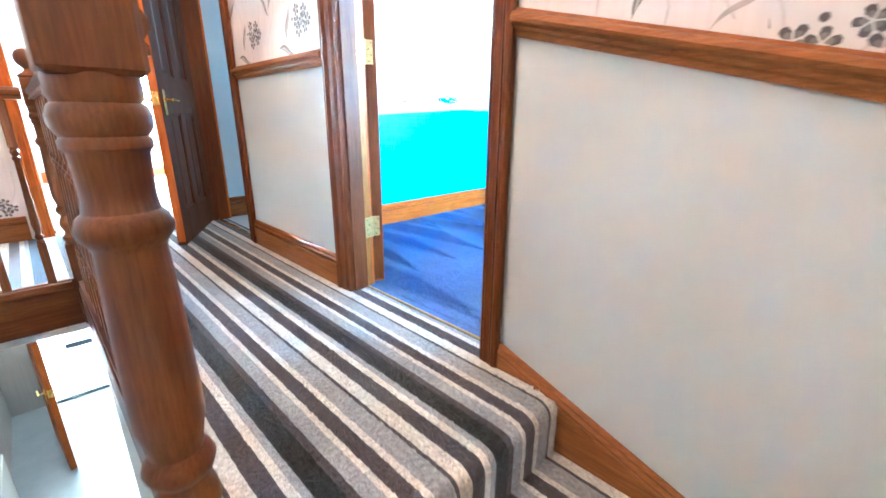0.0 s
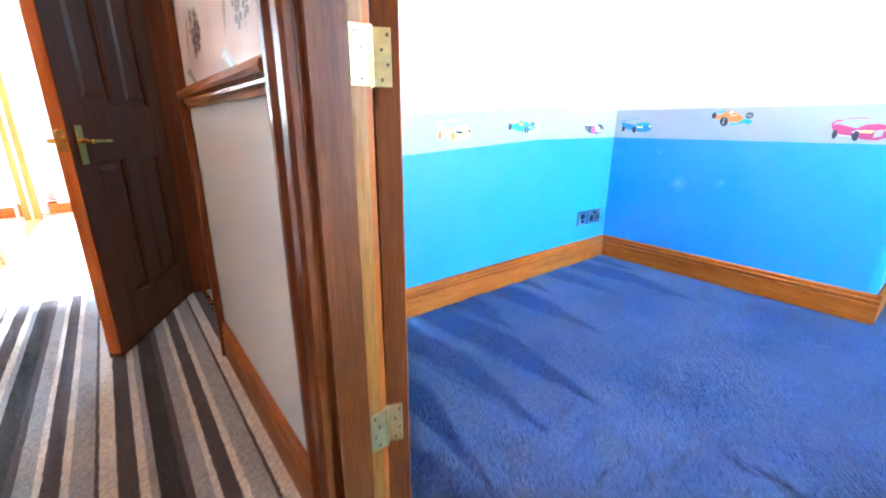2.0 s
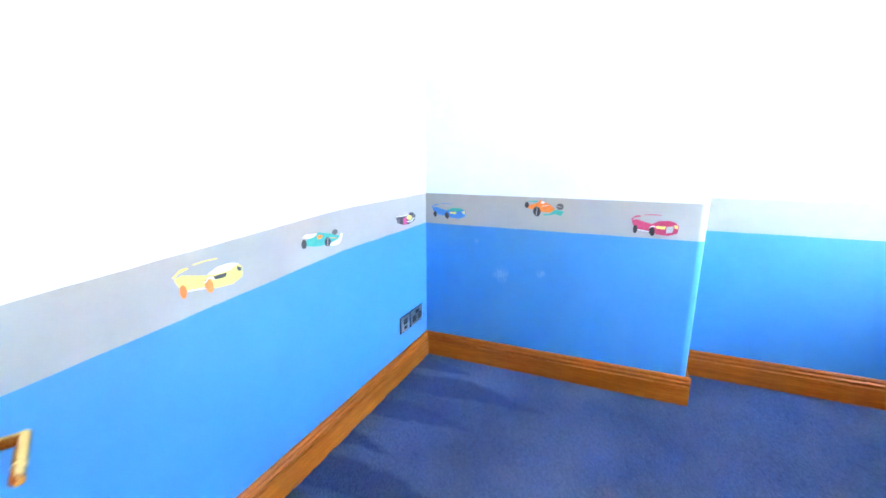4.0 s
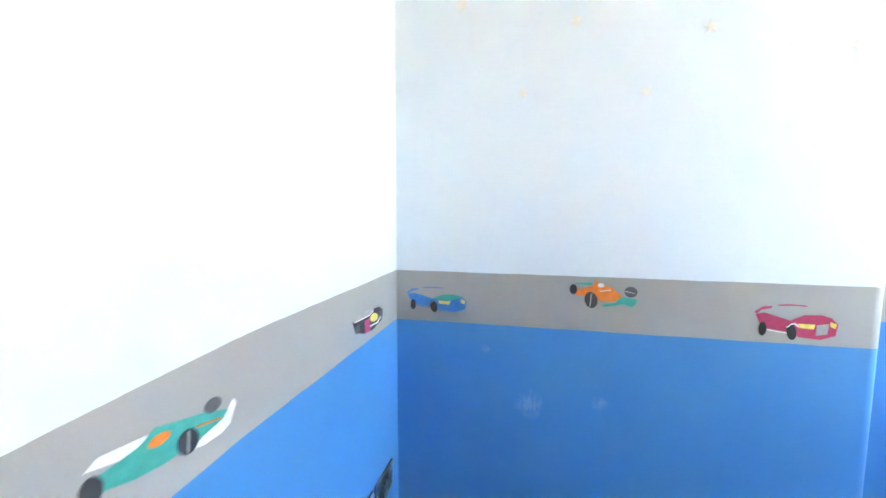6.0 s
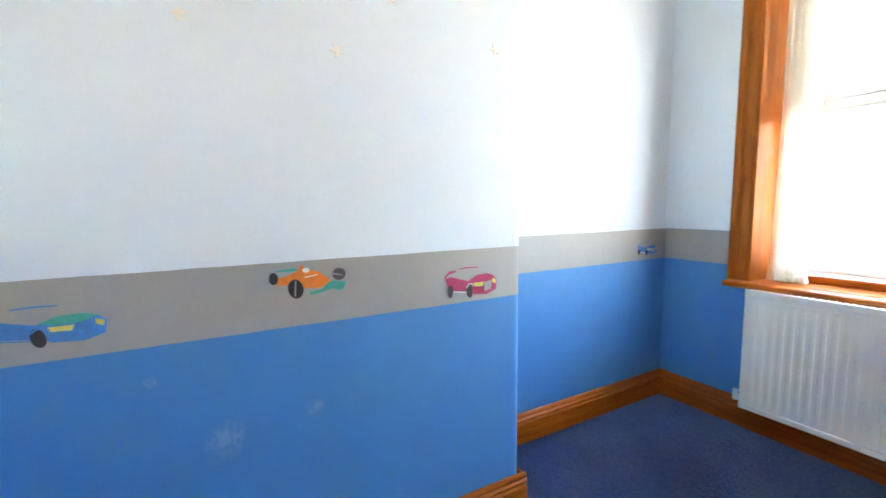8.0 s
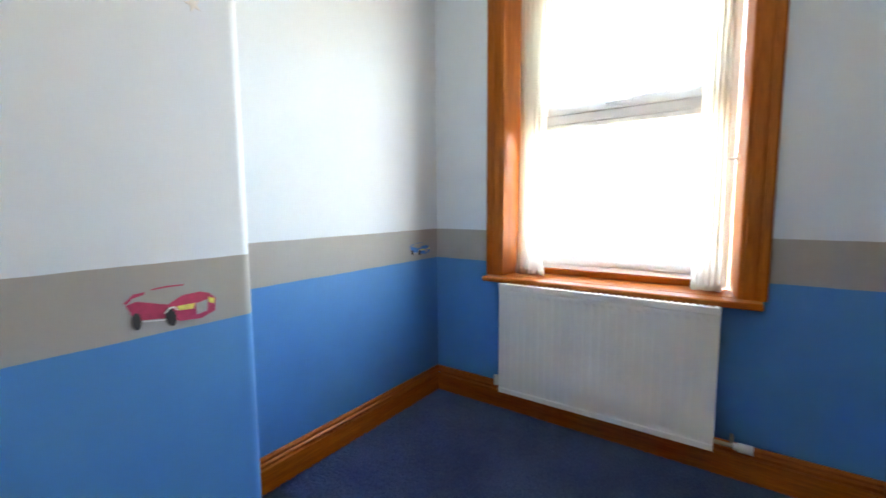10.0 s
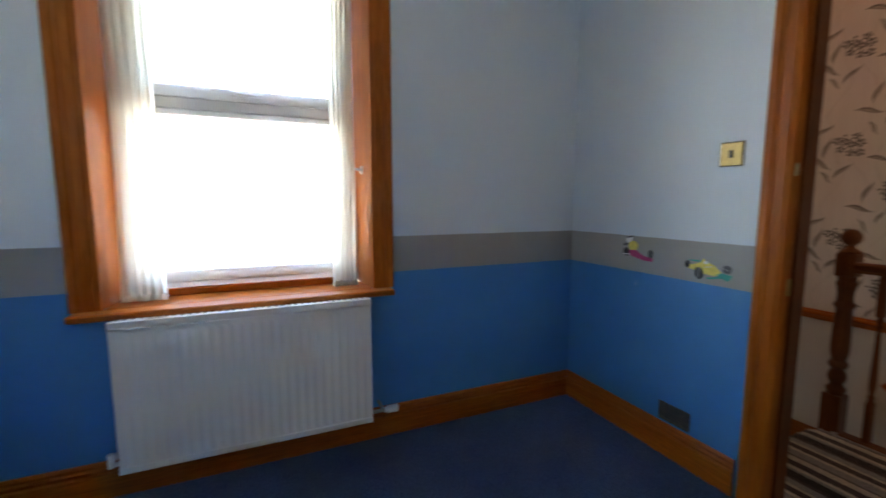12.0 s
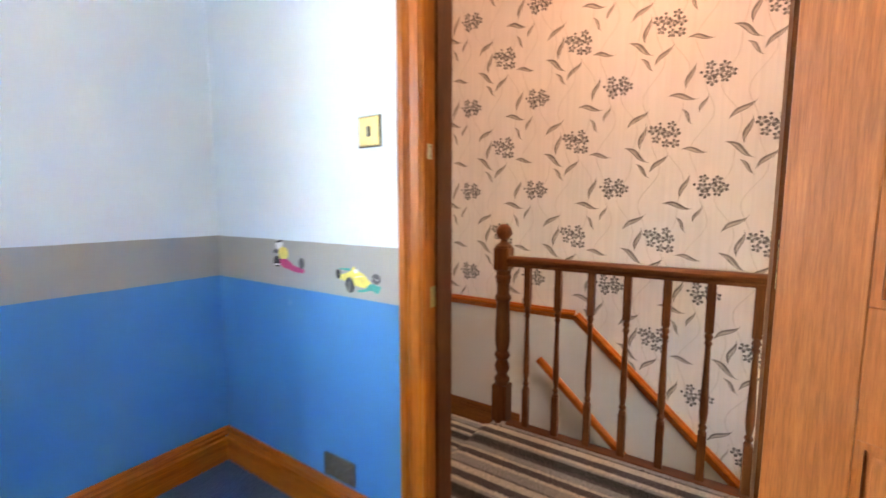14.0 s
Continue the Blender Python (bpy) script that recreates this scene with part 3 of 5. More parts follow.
def doorway(y0, y1, top, x_out, x_in):
    """Lining, stops and moulded architraves of an opening in a wall that runs along y."""
    for y, s in ((y0, -1), (y1, 1)):
        bm = boxes((x_out - 0.004, x_in + 0.004, min(y, y + s * 0.02), max(y, y + s * 0.02), 0, top + 0.02))
        # the darker wood on one jamb stands in for its shade
        structure("trim", bm, PINE[2] if s < 0 else FRAME[2], "stained pine door lining, one jamb coloured darker for shade", "door frame")
        for face, out in ((x_out - 0.004, -1), (x_in + 0.004, 1)):
            bm = mould(bmesh.new(), (face, y + s * 0.002, 0), (face, y + s * 0.002, top + 0.1), (out, 0, 0), [(p, q * (0.80 if (y, out) == (D0, -1) else 1.0)) for p, q in ARCH], up=(0, s, 0))
            # landing faces take the copy with shade in its colour
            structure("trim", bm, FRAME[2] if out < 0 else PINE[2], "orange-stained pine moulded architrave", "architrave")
    structure("trim", boxes((x_out - 0.004, x_in + 0.004, y0, y1, top, top + 0.02)), PINE[1], "orange-stained pine door head lining", "door frame")
    for face, out in ((x_out - 0.004, -1), (x_in + 0.004, 1)):
        bm = mould(bmesh.new(), (face, y0, top + 0.002), (face, y1, top + 0.002), (out, 0, 0), ARCH, up=(0, 0, 1))
        structure("trim", bm, PINE[1], "orange-stained pine moulded architrave over a door", "architrave")


doorway(D0, D1, DTOP, E_FACE, W_ROOM)
# the stop, set back on the landing side so that the leaf closes against it
for a, b in ((D0, D0 + 0.012), (D1 - 0.012, D1)):
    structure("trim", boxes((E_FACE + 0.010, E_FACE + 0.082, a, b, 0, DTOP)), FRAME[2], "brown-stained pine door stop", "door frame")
doorway(B0, B1, DTOP, E_FACE, 0.47)
for x, s in ((DB0, -1), (DB1, 1)):
    structure("trim", boxes((min(x, x + s * 0.02), max(x, x + s * 0.02), LAND_N - 0.004, LAND_N + 0.104, 0, DTOP + 0.02)), PINE[2], "orange-stained pine door lining", "door frame")
    bm = mould(bmesh.new(), (x + s * 0.002, LAND_N - 0.004, 0), (x + s * 0.002, LAND_N - 0.004, DTOP + 0.1), (0, -1, 0), ARCH, up=(s, 0, 0))
    structure("trim", bm, PINE[2], "orange-stained pine moulded architrave", "architrave")
bm = mould(bmesh.new(), (DB0, LAND_N - 0.004, DTOP + 0.002), (DB1, LAND_N - 0.004, DTOP + 0.002), (0, -1, 0), ARCH, up=(0, 0, 1))
structure("trim", bm, PINE[0], "orange-stained pine moulded architrave over a door", "architrave")
structure("trim", boxes((E_FACE + 0.082, E_FACE + 0.094, D0, D1, 0.0, 0.006)), WORN_BRASS, "thin brass threshold strip between two carpets", "threshold strip", bevel=0.002)
structure("trim", boxes((E_FACE + 0.03, E_FACE + 0.055, B0, B1, 0.0, 0.005)), BRASS, "thin brass threshold strip at the bathroom", "threshold strip", bevel=0.002)

# ---- stairs ----
STEP_LABEL = "stair tread in grey, cream and charcoal striped carpet"


def tread(outline, z, label=STEP_LABEL, round_off=0.03):
    bm = prism(bmesh.new(), outline, 2, z - RISE - 0.02, z)
    bmesh.ops.recalc_face_normals(bm, faces=bm.faces)
    top = [e for e in bm.edges if all(abs(v.co.z - z) < 1e-5 for v in e.verts)]
    bmesh.ops.bevel(bm, geom=top, offset=round_off, segments=4, affect="EDGES", profile=0.5, clamp_overlap=True)
    return structure("stair_step", bm, STRIPED, label, "stair step", smooth=True)


NX, NY = RAIL_X - 0.036, -0.005                 # foot of the stair newel
EDGE = -0.072                           # front of the landing
tread([(RAIL_X + 0.05, EDGE), (E_FACE - 0.004, EDGE), (E_FACE - 0.004, 0.06), (RAIL_X + 0.05, 0.06)], 0.0006, "rounded striped carpet nosing at the landing's edge", 0.045)
tread([(NX + 0.02, EDGE + 0.04), (E_FACE - 0.004, EDGE + 0.04), (E_FACE - 0.004, -0.95), (NX + 0.02, NY - 0.06)], -RISE)
tread([(NX - 0.02, NY - 0.02), (E_FACE - 0.004, -0.88), (E_FACE - 0.004, WELL_S), (NX - 0.05, WELL_S), (NX - 0.05, NY - 0.02)], -2 * RISE)
tread([(NX + 0.0, 0.10), (NX + 0.0, WELL_S), (WELL_W, WELL_S), (WELL_W, 0.10)], -3 * RISE, "small quarter landing in striped carpet where the stairs turn")
GOING = RISE / PITCH
for i in range(10):
    y = 0.10 + i * GOING
    tread([(WELL_W, y - 0.02), (RAIL_X - 0.05, y - 0.02), (RAIL_X - 0.05, y + GOING), (WELL_W, y + GOING)], -(4 + i) * RISE)
# closed apron under the landing's edge, on the well's side
structure("trim", boxes((RAIL_X - 0.036, RAIL_X - 0.015, 0.0, 2.26, -0.24, -0.031)), MAHOGANY[1], "dark stained apron board along the stairwell", "apron board", bevel=0.003)
structure("trim", boxes((WELL_W, RAIL_X - 0.04, 2.20, 2.225, -0.24, 0.012)), MAHOGANY[0], "dark stained apron board across the stairwell", "apron board", bevel=0.003)
structure("wall_under_landing", boxes((RAIL_X - 0.015, RAIL_X + 0.03, 0.0, 2.26, HALL, -0.2), (RAIL_X + 0.03, E_FACE, 0.0, 0.02, HALL, -0.2)), PAPER, "papered wall under the landing", "wall")

# ---- balustrade ----
def newel_post(x, y, foot, label):
    t = thing("newel_post", x, y, 0, label, "newel post", "newel posts")
    part("base_block", box(bmesh.new(), -0.044, 0.044, -0.044, 0.044, foot, 0.20), MAHOGANY[2], t, bevel=0.004)
    prof = [(0.044, 0.20), (0.044, 0.212), (0.050, 0.22), (0.050, 0.235), (0.036, 0.25), (0.034, 0.262), (0.044, 0.28), (0.049, 0.30), (0.044, 0.32), (0.036, 0.335), (0.036, 0.345), (0.046, 0.356),
            (0.051, 0.37), (0.046, 0.384), (0.037, 0.392), (0.040, 0.41), (0.047, 0.44), (0.0475, 0.48), (0.0455, 0.56), (0.0425, 0.64), (0.041, 0.675), (0.043, 0.682), (0.052, 0.692), (0.054, 0.702),
            (0.050, 0.713), (0.042, 0.720), (0.040, 0.735), (0.0405, 0.77), (0.042, 0.795), (0.047, 0.800), (0.047, 0.808), (0.044, 0.812), (0.050, 0.820), (0.052, 0.832), (0.048, 0.842), (0.044, 0.845), (0.047, 0.852), (0.047, 0.872), (0.040, 0.88)]
    part("turned_shaft", lathe(bmesh.new(), [(r * 0.88, h - 0.012 * min(1.0, max(0.0, (h - 0.74) / 0.05))) for r, h in prof], steps=28), MAHOGANY[2], t, smooth=True)
    part("top_block", box(bmesh.new(), -0.044, 0.044, -0.044, 0.044, 0.858, 0.985), MAHOGANY[2], t, bevel=0.006)
    part("cap", lathe(bmesh.new(), [(0.046, 0.984), (0.048, 0.992), (0.040, 1.0), (0.022, 1.012), (0.018, 1.022), (0.024, 1.028)], steps=20), MAHOGANY[2], t, smooth=True)
    ball = [(0.045 * math.sin(math.pi * (k + 0.35) / 12.7), 1.068 - 0.045 * math.cos(math.pi * (k + 0.35) / 12.7)) for k in range(13)]
    part("ball_finial", lathe(bmesh.new(), ball, steps=20), MAHOGANY[2], t, "turned dark wooden ball", smooth=True)
    return t


newel_post(NX, NY, -2 * RISE - 0.02, "dark turned wooden newel post with ball finial at the winders")
newel_post(RAIL_X, 2.215, -0.24, "dark turned wooden newel post with ball finial on the landing")


def baluster(x, y, z=0.006):
    t = thing("baluster", x, y, z, "slim dark turned wooden baluster with square ends", "baluster", "landing balusters")
    part("lower_block", box(bmesh.new(), -0.017, 0.017, -0.017, 0.017, 0, 0.215), MAHOGANY[2], t, bevel=0.002)
    prof = [(0.018, 0.213), (0.020, 0.222), (0.013, 0.232), (0.019, 0.242), (0.019, 0.25), (0.012, 0.26), (0.015, 0.275), (0.0195, 0.31), (0.0185, 0.36), (0.0145, 0.48), (0.0115, 0.61), (0.0175, 0.618), (0.0175, 0.626),
            (0.012, 0.634), (0.0185, 0.646), (0.0185, 0.656), (0.014, 0.664), (0.017, 0.674)]
    part("turned_shaft", lathe(bmesh.new(), [(r * 0.88, h) for r, h in prof], steps=12), MAHOGANY[2], t, smooth=True)
    part("upper_block", box(bmesh.new(), -0.017, 0.017, -0.017, 0.017, 0.672, 0.888), MAHOGANY[2], t, bevel=0.002)
    return t


first = baluster(RAIL_X, 0.155)
for i in range(1, 12):
    copy_thing(first, pose(RAIL_X, 0.155 + 0.1635 * i, 0.006))
for i in range(4):
    copy_thing(first, pose(RAIL_X - 0.125 - 0.163 * i, 2.215, 0.006))
HANDRAIL = [(-0.030, 0), (0.030, 0), (0.030, 0.010), (0.025, 0.016), (0.034, 0.028), (0.034, 0.040), (0.026, 0.050), (0.010, 0.055), (-0.010, 0.055), (-0.026, 0.050), (-0.034, 0.040), (-0.034, 0.028), (-0.025, 0.016), (-0.030, 0.010)]
for a, b, out, k in (((RAIL_X, NY + 0.05, 0.889), (RAIL_X, 2.165, 0.889), (1, 0, 0), 1), ((RAIL_X - 0.05, 2.215, 0.889), (WELL_W, 2.215, 0.889), (0, 1, 0), 0)):
    ob = tagged(finish("handrail", mould(bmesh.new(), a, b, out, HANDRAIL, up=(0, 0, 1)), MAHOGANY[k], smooth=True), "dark moulded wooden handrail on turned balusters", "handrail", "landing handrails")
tagged(finish("base_rail", boxes((RAIL_X - 0.030, RAIL_X + 0.034, NY + 0.053, 2.162, -0.03, 0.006)), MAHOGANY[1], bevel=0.002), "dark wooden base rail under the balusters", "base rail", "base rails")
tagged(finish("base_rail", boxes((WELL_W, RAIL_X - 0.053, 2.173, 2.257, -0.03, 0.006)), MAHOGANY[0], bevel=0.002), "dark wooden base rail across the stairwell", "base rail", "base rails")
wall_rail = thing("wall_handrail", WELL_W, -0.06, 0.10, "orange-stained wooden handrail fixed to the stair wall", "handrail")
HALF = [(0.050, -0.028), (0.078, -0.026), (0.086, -0.010), (0.086, 0.012), (0.074, 0.026), (0.052, 0.026), (0.044, 0.010), (0.044, -0.012)]
part("rail", mould(bmesh.new(), (0, 0, 0), (0, 2.2, -2.2 * PITCH), (1, 0, 0), HALF), PINE[1], wall_rail, smooth=True)
for y in (0.15, 1.1, 2.0):
    part("bracket", rod(bmesh.new(), (0.0, y, -y * PITCH - 0.03), (0.062, y, -y * PITCH - 0.012), 0.008), BRASS, wall_rail, smooth=True)


# ---- doors ----
def lever(parent, x, face, side, toward):
    """Brass lever on a long back plate: side is the way that it stands out, toward the way that the lever points."""
    plate = part("back_plate", box(bmesh.new(), x - 0.021, x + 0.021, min(face, face + side * 0.006), max(face, face + side * 0.006), 0.815, 0.965), BRASS, parent, "polished brass back plate", bevel=0.002)
    part("lever_handle", rod(rod(bmesh.new(), (x, face + side * 0.004, 0.905), (x, face + side * 0.052, 0.905), 0.009), (x - toward * 0.006, face + side * 0.05, 0.905), (x + toward * 0.105, face + side * 0.05, 0.903), 0.0085), BRASS, parent, "polished brass lever", smooth=True)


def door_leaf(name, x, y, turn, wide, material, panel_material, edge_material, label):
    t = thing(name, x, y, 0.012, label, "door", turn=turn)
    t["kind"] = "structure"
    high, th = 2.02, 0.052
    st, mid = 0.122, 0.10
    rails = [(0.0, 0.205), (0.825, 1.045), (1.905, high)]
    for a in (0.0, wide - st):
        part("stile", box(bmesh.new(), a, a + st, -th, 0, 0, high), material, t, bevel=0.002)
    for a, b in rails:
        part("rail", box(bmesh.new(), st, wide - st, -th, 0, a, b), material, t, bevel=0.002)
    c = wide / 2
    for a, b in ((0.205, 0.825), (1.045, 1.905)):
        part("muntin", box(bmesh.new(), c - mid / 2, c + mid / 2, -th, 0, a, b), material, t, bevel=0.002)
        for x0, x1 in ((st, c - mid / 2), (c + mid / 2, wide - st)):
            bm = box(bmesh.new(), x0, x1, -th + 0.012, -0.012, a, b)
            for s in (-1, 1):
                f = -0.012 if s > 0 else -th + 0.012
                g = f + s * 0.007
                outer = [(x0 + 0.022, a + 0.022), (x1 - 0.022, a + 0.022), (x1 - 0.022, b - 0.022), (x0 + 0.022, b - 0.022)]
                inner = [(x0 + 0.045, a + 0.045), (x1 - 0.045, a + 0.045), (x1 - 0.045, b - 0.045), (x0 + 0.045, b - 0.045)]
                lo_v = [bm.verts.new((p, f, q)) for p, q in outer]
                hi_v = [bm.verts.new((p, g, q)) for p, q in inner]
                bm.faces.new(hi_v)
                for i in range(4):
                    bm.faces.new((lo_v[i], lo_v[(i + 1) % 4], hi_v[(i + 1) % 4], hi_v[i]))
            panel = part("panel", bm, panel_material, t, "raised and fielded panel")
            for s, f in ((1, -0.004), (-1, -th + 0.004)):
                bm = bmesh.new()
                w = 0.013
                d0, d1 = sorted((f - s * 0.008, f))
                for q in ((x0, x1, a, a + w), (x0, x1, b - w, b), (x0, x0 + w, a + w, b - w), (x1 - w, x1, a + w, b - w)):
                    box(bm, q[0], q[1], d0, d1, q[2], q[3])
                part("panel_bead", bm, material, panel)
    part("latch_edge", box(bmesh.new(), wide - 0.001, wide + 0.001, -th + 0.003, -0.003, 0.02, high - 0.02), edge_material, t, "lighter planed edge of the door")
    part("latch_plate", box(bmesh.new(), wide, wide + 0.003, -th + 0.008, -0.008, 0.87, 0.95), BRASS, t, "small brass latch plate", bevel=0.001)
    part("keyhole_plate", box(bmesh.new(), wide + 0.002, wide + 0.012, -th + 0.014, -0.014, 0.9, 0.915), BRASS, t)
    part("hinge_edge", box(bmesh.new(), -0.0012, 0.0005, -th + 0.003, -0.003, 0.01, high - 0.01), FRAME[2], t, "red-brown stained hinge edge of the door")
    lever(t, wide - 0.055, 0.0, 1, -1)
    lever(t, wide - 0.055, -th, -1, -1)
    return t


ROOM_DOOR = door_leaf("door_1", 0.495, 1.093, 64.0, 0.765, OAK_LEAF, OAK_LEAF, PINE[2], "open orange-brown wooden four-panel door with brass lever handles")
BATH_DOOR = door_leaf("door_2", 0.352, 3.135, -119.2, 0.757, DARK_LEAF, DARK_LEAF, PINE[2], "four-panel wooden door, coloured dark as if backlit, standing half open on the landing")


OLD_STEEL = plain("blackened_steel", (0.10, 0.09, 0.075), 0.5, 0.6, 0.2, 80.0)


def hinge(parent, z, x, y):
    """Knuckle of five barrels between the lining and the edge of the leaf."""
    bm = rod(bmesh.new(), (x, y, z - 0.003), (x, y, z + 0.103), 0.0045)
    for k in range(5):
        rod(bm, (x, y, z + 0.0205 * k), (x, y, z + 0.0205 * k + 0.0185), 0.0072)
    return part("hinge", bm, WORN_BRASS, parent, "worn brassed steel butt hinge", smooth=True)


SCREWS = ((0.012, 0.010), (0.038, 0.021), (0.063, 0.010), (0.088, 0.021))
for z in (0.244, 1.036, 1.836):
    h = hinge(ROOM_DOOR, z, -0.0095, 0.004)
    part("leaf_plate", box(bmesh.new(), -0.0034, 0.0, -0.036, 0.004, z, z + 0.10), WORN_BRASS, h, "brass hinge plate", bevel=0.0008)
    for q, w in SCREWS:
        part("screw", rod(bmesh.new(), (-0.0044, -w - 0.008, z + q), (-0.003, -w - 0.008, z + q), 0.0034, 8), OLD_STEEL, h)
structure("trim", boxes((E_FACE + 0.084, W_ROOM + 0.0035, D1 - 0.003, D1 + 0.001, 0.002, DTOP)), PALE_PINE[2], "bare planed pine rebate of the door lining", "door frame")
for z in (0.256, 1.048, 1.848):
    t = tagged(finish("hinge_plate", box(bmesh.new(), W_ROOM - 0.028, W_ROOM + 0.010, D1 - 0.0065, D1 - 0.003, z, z + 0.10), WORN_BRASS, bevel=0.0008), "pale brass hinge plate screwed to the door lining", "hinge", "hinge plates")
    for q, w in SCREWS:
        part("screw", rod(bmesh.new(), (W_ROOM - w + 0.004, D1 - 0.0078, z + q), (W_ROOM - w + 0.004, D1 - 0.006, z + q), 0.0034, 8), OLD_STEEL, t)
tagged(finish("strike_plate", boxes((W_ROOM - 0.030, W_ROOM - 0.006, D0, D0 + 0.003, 0.90, 0.965)), WORN_BRASS, bevel=0.001), "worn brass strike plate on the door lining", "strike plate")
catch = thing("old_catch", W_ROOM + 0.002, D0 + 0.001, 1.373, "small old catch keeper in chipped cream paint on the door frame", "catch")
CREAM_PAINT = plain("chipped_cream_paint", (0.62, 0.52, 0.36), 0.6, 0.0, 0.3, 90.0, 0.2)
part("plate", boxes((-0.012, 0.006, -0.001, 0.004, -0.022, 0.022)), CREAM_PAINT, catch, bevel=0.0012)
for z in (-0.014, 0.014):
    part("screw", rod(bmesh.new(), (-0.003, 0.003, z), (-0.003, 0.0052, z), 0.003, 8), OLD_STEEL, catch)

# small plaque on the room side of the open door
plaque = thing("door_plaque", 0.495, 1.093, 0.0, "small pale wooden plaque with beaded edges on the open door", "plaque", turn=64.0)
part("board", box(bmesh.new(), 0.50, 0.64, -0.067, -0.0525, 1.305, 1.432), PALE_PINE[2], plaque, bevel=0.002)
part("ledge", box(bmesh.new(), 0.495, 0.645, -0.090, -0.0525, 1.290, 1.309), PALE_PINE[0], plaque, bevel=0.003)
for k in range(7):
    z = 1.320 + 0.017 * k
    for x in (0.507, 0.633):
        part("bead", rod(bmesh.new(), (x, -0.067, z), (x, -0.073, z), 0.006, 8), CREAM_PAINT, plaque, smooth=True)

# ---- window ----
WY = -1.15
win = thing("window_1", (WX0 + WX1) / 2, WY, 0.85, "tall white-framed window with top-hung upper light", "window")
win["kind"] = "structure"


def local(x0, x1, y0, y1, z0, z1):
    cx = (WX0 + WX1) / 2
    return (x0 - cx, x1 - cx, y0 - WY, y1 - WY, z0 - 0.85, z1 - 0.85)


WI0, WI1 = 1.80, 2.862
part("window_frame", boxes(local(WI0, WI0 + 0.06, WY - 0.06, WY, 0.815, WZ1), local(WI1 - 0.06, WI1, WY - 0.06, WY, 0.815, WZ1), local(WI0 + 0.06, WI1 - 0.06, WY - 0.06, WY, 0.845, 0.875), local(WI0 + 0.06, WI1 - 0.06, WY - 0.06, WY, WZ1 - 0.07, WZ1)),
     UPVC, win, "white outer frame", bevel=0.004)
part("transom", boxes(local(WI0 + 0.06, WI1 - 0.06, WY - 0.06, WY + 0.004, 1.683, 1.735)), UPVC, win, "white transom", bevel=0.004)
part("lower_sash", boxes(local(WI0 + 0.06, WI0 + 0.085, WY - 0.05, WY + 0.004, 0.875, 1.683), local(WI1 - 0.085, WI1 - 0.06, WY - 0.05, WY + 0.004, 0.875, 1.683), local(WI0 + 0.085, WI1 - 0.085, WY - 0.05, WY + 0.004, 0.875, 0.932), local(WI0 + 0.085, WI1 - 0.085, WY - 0.05, WY + 0.004, 1.655, 1.683)),
     UPVC, win, bevel=0.003)
part("upper_sash", boxes(local(WI0 + 0.06, WI0 + 0.127, WY - 0.05, WY + 0.012, 1.735, WZ1 - 0.07), local(WI1 - 0.172, WI1 - 0.06, WY - 0.05, WY + 0.012, 1.735, WZ1 - 0.07), local(WI0 + 0.127, WI1 - 0.172, WY - 0.05, WY + 0.012, 1.735, 1.79), local(WI0 + 0.127, WI1 - 0.172, WY - 0.05, WY + 0.012, WZ1 - 0.13, WZ1 - 0.07)),
     UPVC, win, bevel=0.003)
for z0, z1 in ((0.93, 1.657), (1.788, WZ1 - 0.128)):
    pane = part("pane", boxes(local(WI0 + 0.08, WI1 - 0.08, WY - 0.034, WY - 0.028, z0, z1)), GLASS, win, "clear glass pane")
    pane.visible_shadow = False
bm = rod(bmesh.new(), (-0.07, 0.028, 0.912), (0.06, 0.032, 0.918), 0.009)
box(bm, -0.03, 0.05, 0.008, 0.026, 0.90, 0.925)
part("window_handle", bm, UPVC, win, "white window handle", smooth=True)
# stained timber: sill board, reveals, architraves
structure("trim", boxes((1.668, 2.982, -0.842, SOUTH, 0.786, 0.815), (WX0 - 0.001, WX1 + 0.001, SOUTH, WY, 0.786, 0.815)), PINE[0], "orange-stained pine window board with rounded nose", "window sill", bevel=0.006)
structure("trim", boxes((WI0 + 0.03, WI1 - 0.03, WY + 0.002, WY + 0.022, 0.815, 0.85)), PINE[0], "orange-stained pine strip under the window frame", "window trim", bevel=0.004)
for x0, x1, x2 in ((WX0, WI0, -1), (WX1, WI1, 1)):
    bm = prism(bmesh.new(), [(x0, SOUTH + 0.004), (x0 + x2 * 0.02, SOUTH + 0.004), (x1 + x2 * 0.06, WY - 0.1), (x1, WY - 0.1)], 2, 0.815, WZ1)
    structure("trim", bm, PINE[2], "orange-stained pine window reveal", "window reveal")
    bm = bmesh.new()
    wide = [(p, q * 1.08) for p, q in ARCH]
    mould(bm, (x0, SOUTH, 0.815), (x0, SOUTH, WZ1 + 0.1), (0, 1, 0), wide, up=(x2, 0, 0))
    structure("trim", bm, PINE[2], "orange-stained pine moulded window architrave", "architrave")
structure("trim", boxes((WX0, WX1, WY - 0.1, SOUTH + 0.003, WZ1, WZ1 + 0.02)), PINE[0], "orange-stained pine window head", "window reveal")
bm = mould(bmesh.new(), (WX0, SOUTH, WZ1), (WX1, SOUTH, WZ1), (0, 1, 0), ARCH, up=(0, 0, 1))
structure("trim", bm, PINE[0], "orange-stained pine architrave over the window", "architrave")


